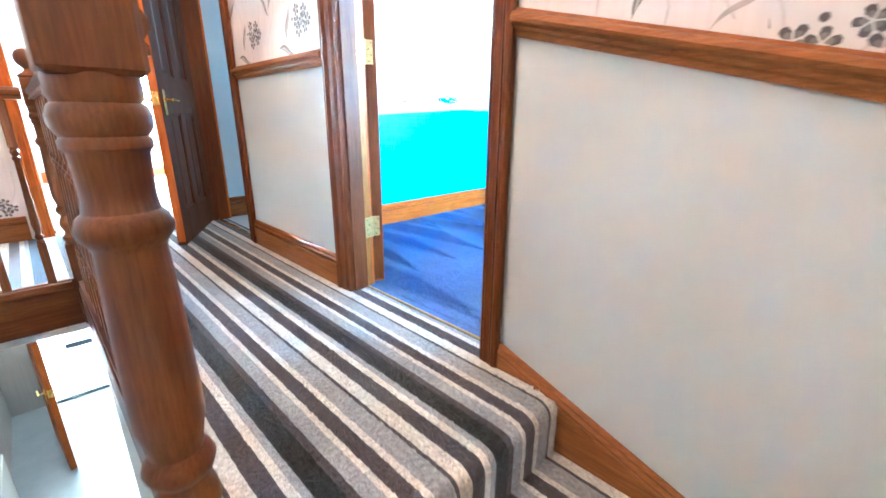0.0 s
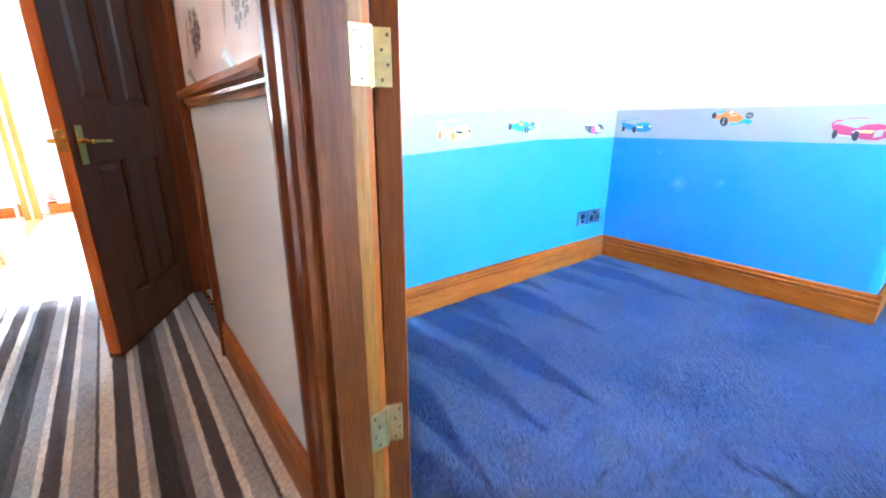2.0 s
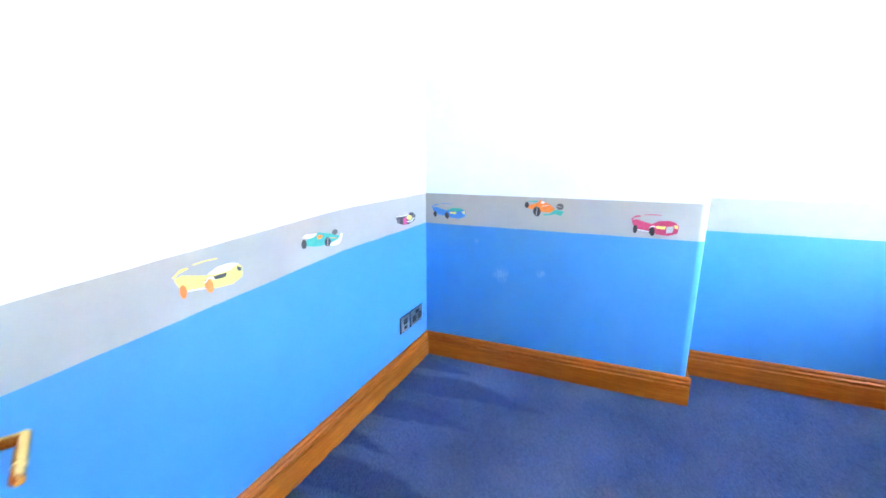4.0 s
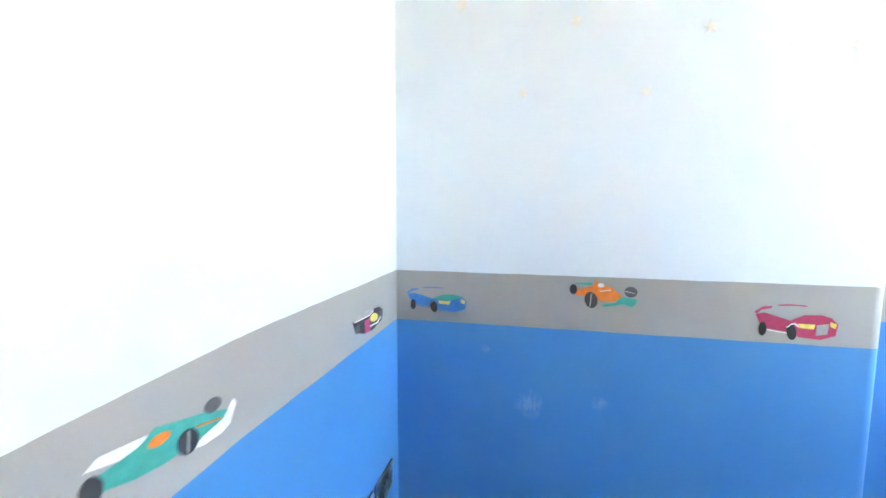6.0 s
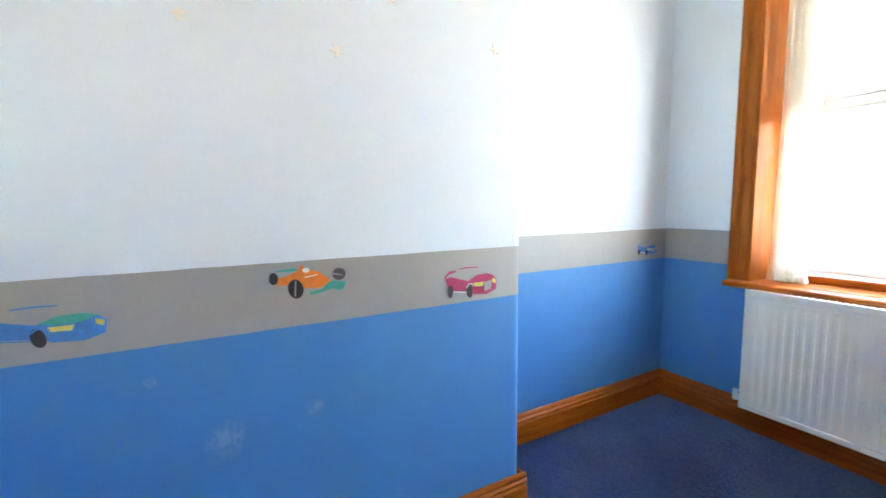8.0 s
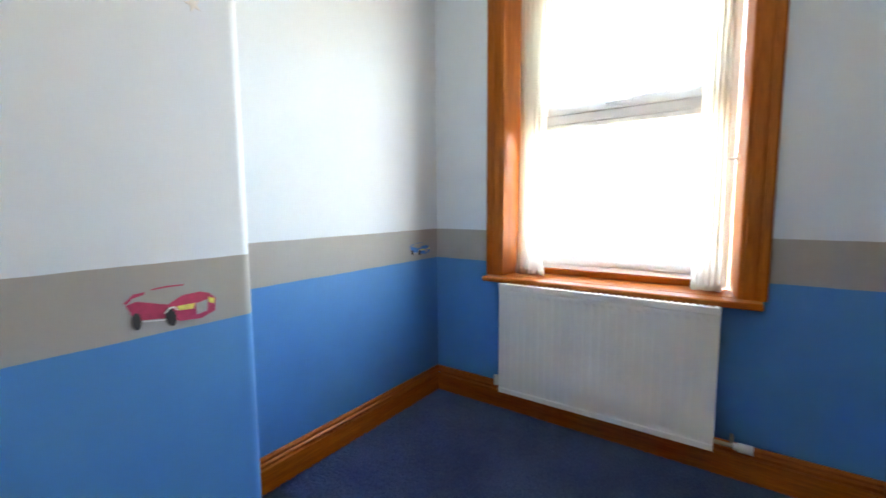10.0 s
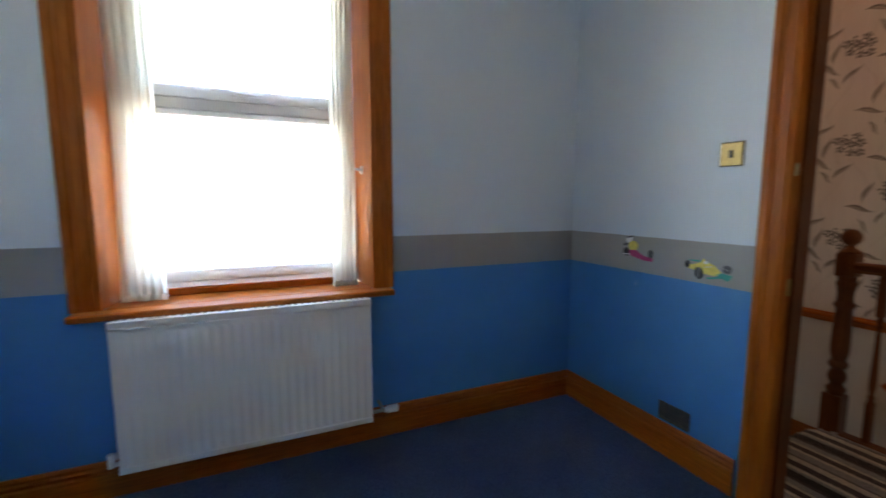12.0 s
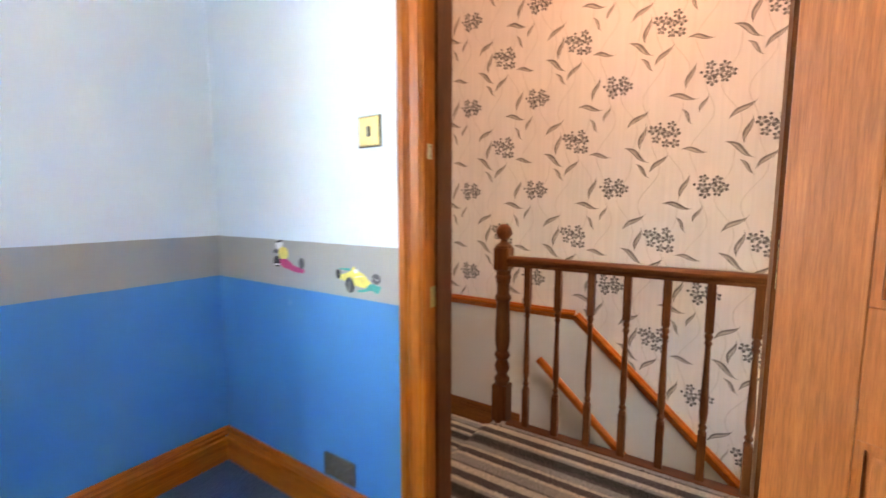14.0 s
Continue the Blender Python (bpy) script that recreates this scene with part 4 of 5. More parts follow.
def voile(x0, x1, y, seed):
    bm = bmesh.new()
    n, rows = 42, 30
    grid = []
    for j in range(rows + 1):
        f = j / rows
        z = 0.822 + f * (WZ1 - 0.84)
        spread = 1.0 + 0.10 * math.exp(-f * 16)
        row = []
        for i in range(n + 1):
            u = i / n
            x = (x0 + x1) / 2 + (u - 0.5) * (x1 - x0) * spread
            fold = 0.014 * math.sin(u * 5.2 * 2 * math.pi + seed) + 0.006 * math.sin(u * 11 * 2 * math.pi + f * 3 + seed)
            row.append(bm.verts.new((x + 0.003 * math.sin(f * 9 + seed), y + fold * (1 + 0.9 * math.exp(-f * 14)) + 0.004 * math.sin(f * 7), z)))
        grid.append(row)
    shell(bm, grid, (0, -0.0012, 0))
    t = tagged(finish("curtain", bm, VOILE, smooth=True), "narrow sheer white voile curtain at the window's side", "curtain", "voile curtains")
    hem = bmesh.new()
    for i in range(7):
        xx = x0 + (x1 - x0) * (i + 0.5) / 7
        lathe(hem, [(0.006, 0.0), (0.013, 0.006), (0.014, 0.022), (0.009, 0.03)], xx, y + 0.012 * math.sin(i * 2.1 + seed), 0.817, 8)
    part("weighted_hem", hem, VOILE, t, "bunched hem resting on the sill", smooth=True)


voile(2.675, 2.835, -1.045, 1.0)
voile(1.822, 1.938, -1.045, 2.3)
hook = thing("tieback_hook", WX0 + 0.027, -1.03, 1.42, "small white tie-back hook on the window reveal", "hook")
part("plate", box(bmesh.new(), -0.004, 0.004, -0.012, 0.012, -0.02, 0.02), PLASTIC, hook, bevel=0.001)
part("peg", rod(bmesh.new(), (0, 0, 0), (0.035, 0.01, 0.004), 0.006), PLASTIC, hook, smooth=True)


# ---- radiators ----
def radiator(x0, x1, front, z0, z1, out, label, group="", ribs=25):
    """A steel panel radiator on a wall that runs along x; out is +1 or -1, the way it faces."""
    deep = 0.075
    t = thing("radiator", (x0 + x1) / 2, front, z0, label, "radiator", group)
    w, h = (x1 - x0) / 2, z1 - z0
    bm = bmesh.new()
    pitch = (2 * w - 0.05) / ribs
    xs = [-w, -w + 0.012]
    dep = [0, 0]
    for i in range(ribs):
        a = -w + 0.025 + i * pitch
        for f, d in ((0.12, 0), (0.30, 1), (0.62, 1), (0.80, 0)):
            xs.append(a + f * pitch)
            dep.append(d)
    xs += [w - 0.012, w]
    dep += [0, 0]
    zs = [(0, 0), (0.012, 0), (0.030, 0), (0.044, 1), (h - 0.06, 1), (h - 0.046, 0), (h - 0.02, 0), (h - 0.008, 0)]
    grid = [[bm.verts.new((x, -out * 0.0018 * d * m, z)) for x, d in zip(xs, dep)] for z, m in zs]
    shell(bm, grid, (0, -out * 0.002, 0))
    part("front_panel", bm, ENAMEL, t, "white ribbed steel front panel")
    y0, y1 = sorted((-out * deep, -out * (deep - 0.01)))
    part("back_panel", box(bmesh.new(), -w + 0.01, w - 0.01, y0, y1, 0.01, h - 0.02), ENAMEL, t, bevel=0.002)
    ya, yb = sorted((-out * 0.003, -out * deep))
    for s in (-1, 1):
        part("side_panel", box(bmesh.new(), min(s * w, s * (w - 0.004)), max(s * w, s * (w - 0.004)), ya, yb, 0.008, h - 0.004), ENAMEL, t, bevel=0.001)
    bm = boxes((-w, w, ya + 0.0, ya + 0.012, h - 0.010, h), (-w, w, yb - 0.012, yb, h - 0.010, h))
    for i in range(36):
        a = -w + 0.01 + i * (2 * w - 0.02) / 36
        box(bm, a, a + 0.012, ya + 0.012, yb - 0.012, h - 0.008, h - 0.002)
    part("top_grille", bm, ENAMEL, t)
    part("top_cover", box(bmesh.new(), -w - 0.002, w + 0.002, *sorted((out * 0.003, -out * 0.010)), h - 0.030, h + 0.003), ENAMEL, t, "folded white cover strip", bevel=0.002)
    part("bottom_fold", box(bmesh.new(), -w - 0.001, w + 0.001, *sorted((out * 0.004, -out * 0.008)), 0.006, 0.030), ENAMEL, t, "rolled lower edge", bevel=0.003)
    part("bottom_seam", rod(bmesh.new(), (-w, -out * 0.004, 0.004), (w, -out * 0.004, 0.004), 0.005, 8), ENAMEL, t, smooth=True)
    bm = rod(bmesh.new(), (-w, -out * 0.04, 0.03), (-w - 0.07, -out * 0.04, 0.03), 0.009)
    rod(bm, (-w - 0.065, -out * 0.04, 0.03), (-w - 0.065, -out * 0.14, 0.03), 0.008)
    part("valve_pipe", bm, STEEL, t, "metal valve tail and pipe", smooth=True)
    part("valve_head", rod(rod(bmesh.new(), (-w - 0.07, -out * 0.04, 0.03), (-w - 0.09, -out * 0.04, 0.03), 0.014), (-w - 0.085, -out * 0.04, 0.03), (-w - 0.14, -out * 0.04, 0.03), 0.019), PLASTIC, t, "white thermostatic valve head", smooth=True)
    bm = rod(bmesh.new(), (w, -out * 0.04, 0.03), (w + 0.03, -out * 0.04, 0.03), 0.009)
    rod(bm, (w + 0.035, -out * 0.04, 0.075), (w + 0.035, -out * 0.04, 0.02), 0.013)
    rod(bm, (w + 0.035, -out * 0.04, 0.03), (w + 0.035, -out * 0.14, 0.03), 0.007)
    part("lockshield_valve", bm, PLASTIC, t, "white lockshield valve cap", smooth=True)
    for s in (-0.6, 0.6):
        part("wall_bracket", box(bmesh.new(), s * w - 0.015, s * w + 0.015, *sorted((-out * deep, -out * (deep + 0.08))), 0.06, h - 0.06), ENAMEL, t)
    return t


radiator(1.81, 2.836, -0.783, 0.17, 0.792, 1, "white ribbed steel panel radiator under the bedroom window")
radiator(-0.46, 0.75, NB - 0.1, 0.12, 0.76, -1, "white steel panel radiator on the far bedroom's pink wall", ribs=30)

# ---- mirrored wardrobe in the far bedroom ----
ward = thing("wardrobe", -0.62, 5.0, 0.0, "built-in wardrobe with mirrored sliding doors and pine frame", "wardrobe")
GOLD = plain("pale_gilt_frame", (0.66, 0.58, 0.42), 0.4, 1.0, 0.1, 30.0)
for y0, y1, x in ((-1.45, -0.50, -0.03), (-0.52, 0.42, 0.0), (0.40, 1.38, -0.03)):
    d = part("sliding_door", box(bmesh.new(), x - 0.012, x - 0.004, y0 + 0.02, y1 - 0.02, 0.03, 2.2), MIRROR, ward, "tall mirror panel")
    for a in (y0, y1 - 0.022):
        part("door_stile", box(bmesh.new(), x - 0.018, x + 0.006, a, a + 0.022, 0.02, 2.21), GOLD, d, "gilt metal stile", bevel=0.003)
part("head", box(bmesh.new(), -0.08, 0.03, -1.5, 1.45, 2.22, 2.36), PALE_PINE[1], ward, "pine head board", bevel=0.004)
part("end_post", box(bmesh.new(), -0.08, 0.03, 1.38, 1.45, 0.0, 2.22), PALE_PINE[2], ward, "pine end post", bevel=0.004)
part("floor_track", box(bmesh.new(), -0.07, 0.012, -1.5, 1.38, 0.0, 0.018), PALE_PINE[1], ward, "pine floor track", bevel=0.003)

# ---- hall downstairs ----
fd = thing("door_3", -0.65, 5.99, HALL, "white front door with a dark letter slot, seen downstairs", "door")
fd["kind"] = "structure"
part("door_panel", box(bmesh.new(), -0.40, 0.40, -0.02, 0.03, 0.03, 2.04), UPVC, fd, bevel=0.004)
part("threshold", box(bmesh.new(), -0.40, 0.40, -0.05, 0.02, 0.0, 0.026), BLACKP, fd, "dark threshold bar", bevel=0.003)
SLOT = plain("dark_letter_slot", (0.05, 0.05, 0.055), 0.4, 0.6)
part("letter_slot", box(bmesh.new(), -0.13, 0.13, -0.036, -0.018, 0.68, 0.745), SLOT, fd, "dark letter slot", bevel=0.003)
door_leaf("door_4", -1.00, 5.22, -84.5, 0.76, PINE[2], PINE[2], PINE[2], "orange-stained wooden door standing open in the hall").location.z = HALL + 0.01
hr = thing("radiator", WELL_W + 0.03, 3.55, HALL + 0.14, "white panel radiator on the hall wall downstairs", "radiator")
part("front_panel", box(bmesh.new(), 0.06, 0.075, -0.45, 0.45, 0.0, 0.6), ENAMEL, hr, bevel=0.004)
part("back_panel", box(bmesh.new(), 0.0, 0.012, -0.45, 0.45, 0.0, 0.6), ENAMEL, hr, bevel=0.003)
part("top_grille", box(bmesh.new(), 0.0, 0.075, -0.455, 0.455, 0.6, 0.61), ENAMEL, hr, bevel=0.002)
for s in (-0.35, 0.35):
    part("wall_bracket", box(bmesh.new(), -0.03, 0.0, s - 0.02, s + 0.02, 0.05, 0.55), ENAMEL, hr)


# ---- stencilled cars, stars and small fittings of the blue bedroom ----
INK = {n: plain("stencil_" + n, c, 0.6, 0.0, 0.14, 60.0, 0.05) for n, c in {
    "red": (0.52, 0.05, 0.13), "blue": (0.05, 0.24, 0.62), "teal": (0.05, 0.40, 0.34), "orange": (0.80, 0.22, 0.03), "yellow": (0.82, 0.72, 0.18), "black": (0.035, 0.035, 0.04),
    "white": (0.85, 0.85, 0.84), "magenta": (0.55, 0.06, 0.20), "grey": (0.42, 0.41, 0.40), "charcoal": (0.10, 0.10, 0.11)}.items()}


def oval(cx, cy, rx, ry, n=14, tilt=0.0):
    c, s = math.cos(tilt), math.sin(tilt)
    return [(cx + c * rx * math.cos(a) - s * ry * math.sin(a), cy + s * rx * math.cos(a) + c * ry * math.sin(a)) for a in (2 * math.pi * k / n for k in range(n))]


SALOON = [("body", "B", [(.02, .33), (.07, .20), (.12, .13), (.48, .08), (.55, .02), (.80, .0), (.97, .07), (.99, .24), (.92, .31), (.60, .33), (.44, .26), (.12, .36)]),
          ("bonnet", "W", [(.46, .275), (.60, .35), (.80, .36), (.93, .315), (.78, .245), (.58, .235)]), ("spoiler", "B", [(.0, .36), (.10, .45), (.21, .46), (.20, .43), (.08, .40), (.03, .34)]),
          ("roof_line", "B", [(.27, .485), (.44, .50), (.62, .49), (.62, .475), (.44, .48), (.28, .47)]), ("headlight", "yellow", [(.53, .22), (.73, .22), (.71, .15), (.55, .16)]),
          ("headlight", "yellow", [(.90, .27), (.97, .24), (.96, .17), (.90, .20)]), ("grille", "grey", [(.745, .21), (.885, .24), (.87, .09), (.745, .06)]),
          ("wheel", "black", oval(.11, .12, .045, .105)), ("wheel", "black", oval(.455, .10, .058, .125, tilt=0.15)), ("sill_line", "white", [(.17, .115), (.40, .08), (.40, .068), (.17, .10)]),
          ("arch_line", "white", [(.39, .16), (.44, .22), (.50, .225), (.54, .17), (.525, .17), (.49, .208), (.45, .205), (.405, .155)])]
RACER = [("rear_wing", "W", [(.08, .43), (.30, .45), (.40, .42), (.30, .40), (.08, .41)]), ("body", "B", [(.06, .30), (.20, .33), (.34, .40), (.40, .50), (.44, .44), (.62, .36), (.76, .22), (.74, .14), (.62, .10), (.42, .12), (.30, .18), (.10, .20)]),
         ("front_wing", "W", [(.48, .04), (.66, .08), (.72, .17), (.80, .20), (.98, .16), (.94, .06), (.90, .02), (.78, .07), (.62, .02), (.50, .0)]), ("helmet", "white", oval(.455, .405, .045, .04)),
         ("wheel", "black", oval(.06, .31, .055, .095)), ("wheel", "charcoal", oval(.88, .30, .09, .10)), ("wheel", "black", oval(.32, .12, .095, .155, tilt=0.12)), ("tread_line", "grey", [(.315, .25), (.33, .25), (.315, .0), (.30, .0)]),
         ("hub_line", "grey", [(.80, .325), (.93, .285), (.93, .27), (.80, .305)]), ("nose_line", "white", [(.44, .30), (.60, .33), (.60, .32), (.45, .285)])]
LOW_RACER = [("rear_wing", "W", [(.04, .42), (.10, .48), (.34, .44), (.40, .38), (.20, .36)]), ("body", "B", [(.08, .22), (.10, .34), (.30, .38), (.40, .46), (.50, .42), (.72, .34), (.94, .22), (.90, .12), (.70, .12), (.44, .10), (.26, .14)]),
             ("front_wing", "W", [(.62, .06), (.74, .12), (.88, .16), (.98, .30), (1.0, .24), (.94, .06), (.86, .02), (.72, .02)]), ("helmet", "white", oval(.42, .34, .07, .05)),
             ("wheel", "black", oval(.06, .26, .055, .11)), ("wheel", "charcoal", oval(.80, .36, .07, .07)), ("wheel", "black", oval(.60, .16, .075, .12, tilt=0.1)),
             ("tread_line", "grey", [(.595, .26), (.61, .26), (.60, .06), (.585, .06)]), ("nose_line", "white", [(.66, .26), (.86, .19), (.86, .175), (.66, .245)])]
KART = [("helmet", "white", oval(.18, .42, .12, .085)), ("visor", "black", [(.08, .47), (.28, .50), (.28, .46), (.08, .44)]), ("driver", "yellow", oval(.32, .28, .16, .11)), ("body", "magenta", [(.12, .18), (.42, .20), (.66, .10), (.98, .06), (.96, .0), (.70, .0), (.30, .06), (.14, .12)]),
        ("wheel", "black", oval(.10, .14, .11, .09)), ("wheel", "charcoal", oval(.90, .15, .08, .09)), ("rear_bumper", "charcoal", [(.0, .32), (.14, .34), (.14, .28), (.0, .27)]), ("floor_line", "white", [(.02, .10), (.20, .11), (.20, .09), (.02, .08)])]
RALLY = [("roof", "grey", [(.05, .36), (.45, .49), (.74, .48), (.60, .38), (.30, .32)]), ("body", "black", [(.02, .30), (.10, .08), (.34, .0), (.62, .02), (.90, .16), (.96, .34), (.84, .46), (.66, .46), (.58, .38), (.28, .31)]),
         ("door", "magenta", [(.34, .26), (.50, .28), (.52, .03), (.36, .0)]), ("rear_panel", "charcoal", [(.06, .20), (.20, .24), (.20, .08), (.10, .06)]), ("lamp", "yellow", oval(.64, .27, .13, .09)), ("side_line", "white", [(.06, .30), (.48, .35), (.62, .42), (.62, .40), (.48, .33), (.06, .28)]),
         ("bumper_line", "white", [(.52, .10), (.76, .12), (.90, .26), (.88, .28), (.74, .15), (.52, .13)]), ("wing_panel", "charcoal", [(.78, .36), (.92, .40), (.90, .24), (.80, .26)])]

RALLY = [(name, ink, [(u, v + 0.10 - 0.20 * u) for u, v in outline]) for name, ink, outline in RALLY]  # drawn nose down


def stencil(shapes, face, a, b, z0, z1, swap, label):
    """A flat painted car on a wall: face is ('x' or 'y', place, outward sign); a to b is its left to right edge."""
    axis, place, out = face
    t = thing("car_stencil", *((place, (a + b) / 2, z0) if axis == "x" else ((a + b) / 2, place, z0)), label, "wall stencil", "stencilled cars")
    for k, (name, ink, outline) in enumerate(shapes):
        bm = bmesh.new()
        h = 0.0008 + 0.0003 * k
        lo_v, hi_v = [], []
        for u, v in outline:
            p = (u - 0.5) * (b - a)
            q = v * 2 * (z1 - z0)
            for depth, keep in ((0.0, lo_v), (h, hi_v)):
                keep.append(bm.verts.new((out * depth, p, q) if axis == "x" else (p, out * depth, q)))
        bm.faces.new(hi_v)
        n = len(outline)
        for i in range(n):
            bm.faces.new((lo_v[i], lo_v[(i + 1) % n], hi_v[(i + 1) % n], hi_v[i]))
        part(name, bm, INK[swap.get(ink, ink)], t)
    return t


N_WALL, BREAST_WALL, ALCOVE_WALL, W_WALL = ("y", NORTH, -1), ("x", BREAST, -1), ("x", ALCOVE, -1), ("x", W_ROOM, 1)
stencil(SALOON, N_WALL, 1.375, 1.61, 0.905, 1.003, {"B": "yellow", "W": "white", "black": "orange", "yellow": "black", "grey": "yellow"}, "yellow saloon car stencilled on the grey band")
stencil(LOW_RACER, N_WALL, 1.885, 2.145, 0.925, 1.008, {"B": "teal", "W": "white", "white": "orange"}, "teal and white racing car stencilled on the grey band")
stencil(RALLY, N_WALL, 2.615, 2.865, 0.918, 0.995, {}, "black and magenta rally car stencilled near the corner")
stencil(SALOON, BREAST_WALL, 2.02, 1.792, 0.93, 1.02, {"B": "blue", "W": "teal", "grey": "blue", "white": "blue"}, "blue saloon car with teal bonnet stencilled on the grey band")
stencil(RACER, BREAST_WALL, 1.44, 1.218, 0.978, 1.068, {"B": "orange", "W": "teal"}, "orange and teal racing car stencilled on the grey band")
stencil(SALOON, BREAST_WALL, 0.885, 0.66, 0.910, 1.016, {"B": "red", "W": "red"}, "red saloon car stencilled on the grey band")
stencil(SALOON, ALCOVE_WALL, -0.66, -0.86, 0.925, 1.0, {"B": "blue", "W": "blue"}, "blue saloon car stencilled in the alcove corner")
stencil(KART, W_WALL, -0.52, -0.33, 0.955, 1.08, {}, "go-kart with helmeted shape stencilled on the grey band")
stencil(RACER, W_WALL, -0.16, 0.06, 0.915, 1.005, {"B": "yellow", "W": "teal"}, "yellow and teal racing car stencilled beside the door frame")

GLOW = plain("pale_luminous_plastic", (0.80, 0.81, 0.77), 0.5, 0.0, 0.05, 40.0, 0.02)


def star(x, y, z, tilt, size=0.024):
    bm = bmesh.new()
    ring = [(size * (1.0 if k % 2 == 0 else 0.42) * math.sin(tilt + k * math.pi / 5), size * (1.0 if k % 2 == 0 else 0.42) * math.cos(tilt + k * math.pi / 5)) for k in range(10)]
    lo_v = [bm.verts.new((0, a, b)) for a, b in ring]
    hi_v = [bm.verts.new((-0.002, a * 0.94, b * 0.94)) for a, b in ring]
    tip = bm.verts.new((-0.0035, 0, 0))
    for i in range(10):
        bm.faces.new((lo_v[i], lo_v[(i + 1) % 10], hi_v[(i + 1) % 10], hi_v[i]))
        bm.faces.new((hi_v[i], hi_v[(i + 1) % 10], tip))
    ob = tagged(finish("star_sticker", bm, GLOW), "small pale luminous plastic star stuck on the wall", "star sticker", "luminous stars")
    ob.location = (x, y, z)


for x, y, z, tilt in ((BREAST, 1.607, 1.692, 0.2), (BREAST, 1.227, 1.674, 0.5), (BREAST, 1.055, 1.852, 0.1), (BREAST, 0.674, 1.767, 0.4), (BREAST, 1.444, 1.906, 0.3), (BREAST, 1.82, 1.99, 0.5), (BREAST, 0.83, 2.05, 0.2)):
    star(x, y, z, tilt)

# double socket and aerial plate by the corner
CHROME = plain("brushed_chrome", (0.62, 0.62, 0.60), 0.3, 1.0, 0.08, 60.0)


def plate(name, label, category, wide, high, holes, face, a, z, metal, inserts):
    """A bevelled wall plate with small dark inserts given as (x, z, half width, half height)."""
    axis, place, out = face
    t = thing(name, *((place, a, z) if axis == "x" else (a, place, z)), label, category)

    def slab(x0, x1, d0, d1, z0, z1):
        d0, d1 = sorted((out * d0, out * d1))
        return (d0, d1, x0, x1, z0, z1) if axis == "x" else (x0, x1, d0, d1, z0, z1)

    part("backing", boxes(slab(-wide / 2 - 0.004, wide / 2 + 0.004, 0, 0.004, -high / 2 - 0.004, high / 2 + 0.004)), inserts, t)
    part("face_plate", boxes(slab(-wide / 2, wide / 2, 0.004, 0.0085, -high / 2, high / 2)), metal, t, bevel=0.002)
    for n, x, q, hw, hh, deep in holes:
        part(n, boxes(slab(x - hw, x + hw, 0.0085, 0.0085 + deep, q - hh, q + hh)), inserts, t, bevel=0.0005)
    for s in (-1, 1):
        part("screw", boxes(slab(s * (wide / 2 - 0.012) - 0.003, s * (wide / 2 - 0.012) + 0.003, 0.0085, 0.0095, -0.003, 0.003)), metal, t)
    return t


plate("aerial_socket", "chrome aerial socket plate with dark insert near the skirting", "socket", 0.096, 0.092, [("insert", 0, 0.014, 0.024, 0.018, 0.002), ("insert", 0, -0.022, 0.018, 0.010, 0.002)], N_WALL, 2.692, 0.332, CHROME, BLACKP)
plate("power_socket", "chrome double power socket with black inserts near the skirting", "socket", 0.156, 0.092, [("insert", -0.038, -0.010, 0.024, 0.022, 0.002), ("insert", 0.038, -0.010, 0.024, 0.022, 0.002), ("switch", -0.012, 0.028, 0.008, 0.010, 0.005), ("switch", 0.012, 0.028, 0.008, 0.010, 0.005)], N_WALL, 2.842, 0.332, CHROME, BLACKP)
sw = plate("light_switch", "square polished brass light switch with a dark rocker", "light switch", 0.088, 0.092, [("rocker", 0, 0, 0.008, 0.016, 0.005)], W_WALL, 0.018, 1.452, WORN_BRASS, BLACKP)
vent = thing("air_vent", W_ROOM, -0.165, 0.222, "small dark metal air vent above the skirting board", "air vent")
VENTM = plain("dark_bronze_grille", (0.12, 0.10, 0.07), 0.6, 0.4, 0.45, 60.0)
part("frame", boxes((0, 0.008, -0.082, 0.082, -0.045, -0.036), (0, 0.008, -0.082, 0.082, 0.036, 0.045), (0, 0.008, -0.082, -0.073, -0.036, 0.036), (0, 0.008, 0.073, 0.082, -0.036, 0.036)), VENTM, vent, bevel=0.001)
part("backing", boxes((0.0, 0.002, -0.073, 0.073, -0.036, 0.036)), BLACKP, vent)
for i in range(6):
    z = -0.030 + i * 0.012
    part("slat", prism(bmesh.new(), [(0.002, z), (0.007, z - 0.004), (0.008, z - 0.003), (0.003, z + 0.002)], 1, -0.073, 0.073), VENTM, vent)


# ---- print of the wallpaper ----
PRINT_DARK = plain("wallpaper_flower_print", (0.085, 0.075, 0.070), 0.5, 0.0, 0.3, 40.0, 0.0)
PRINT_LEAF = plain("wallpaper_leaf_print", (0.17, 0.145, 0.125), 0.45, 0.0, 0.3, 25.0, 0.0)
PRINT_STEM = plain("wallpaper_stem_print", (0.575, 0.515, 0.465), 0.45, 0.0, 0.1, 25.0, 0.0)
PRINT_VEIN = plain("wallpaper_leaf_vein_print", (0.40, 0.345, 0.30), 0.45, 0.0, 0.2, 25.0, 0.0)
PRINT_PETAL = plain("wallpaper_pale_petal_print", (0.19, 0.17, 0.16), 0.5, 0.0, 0.3, 40.0, 0.0)
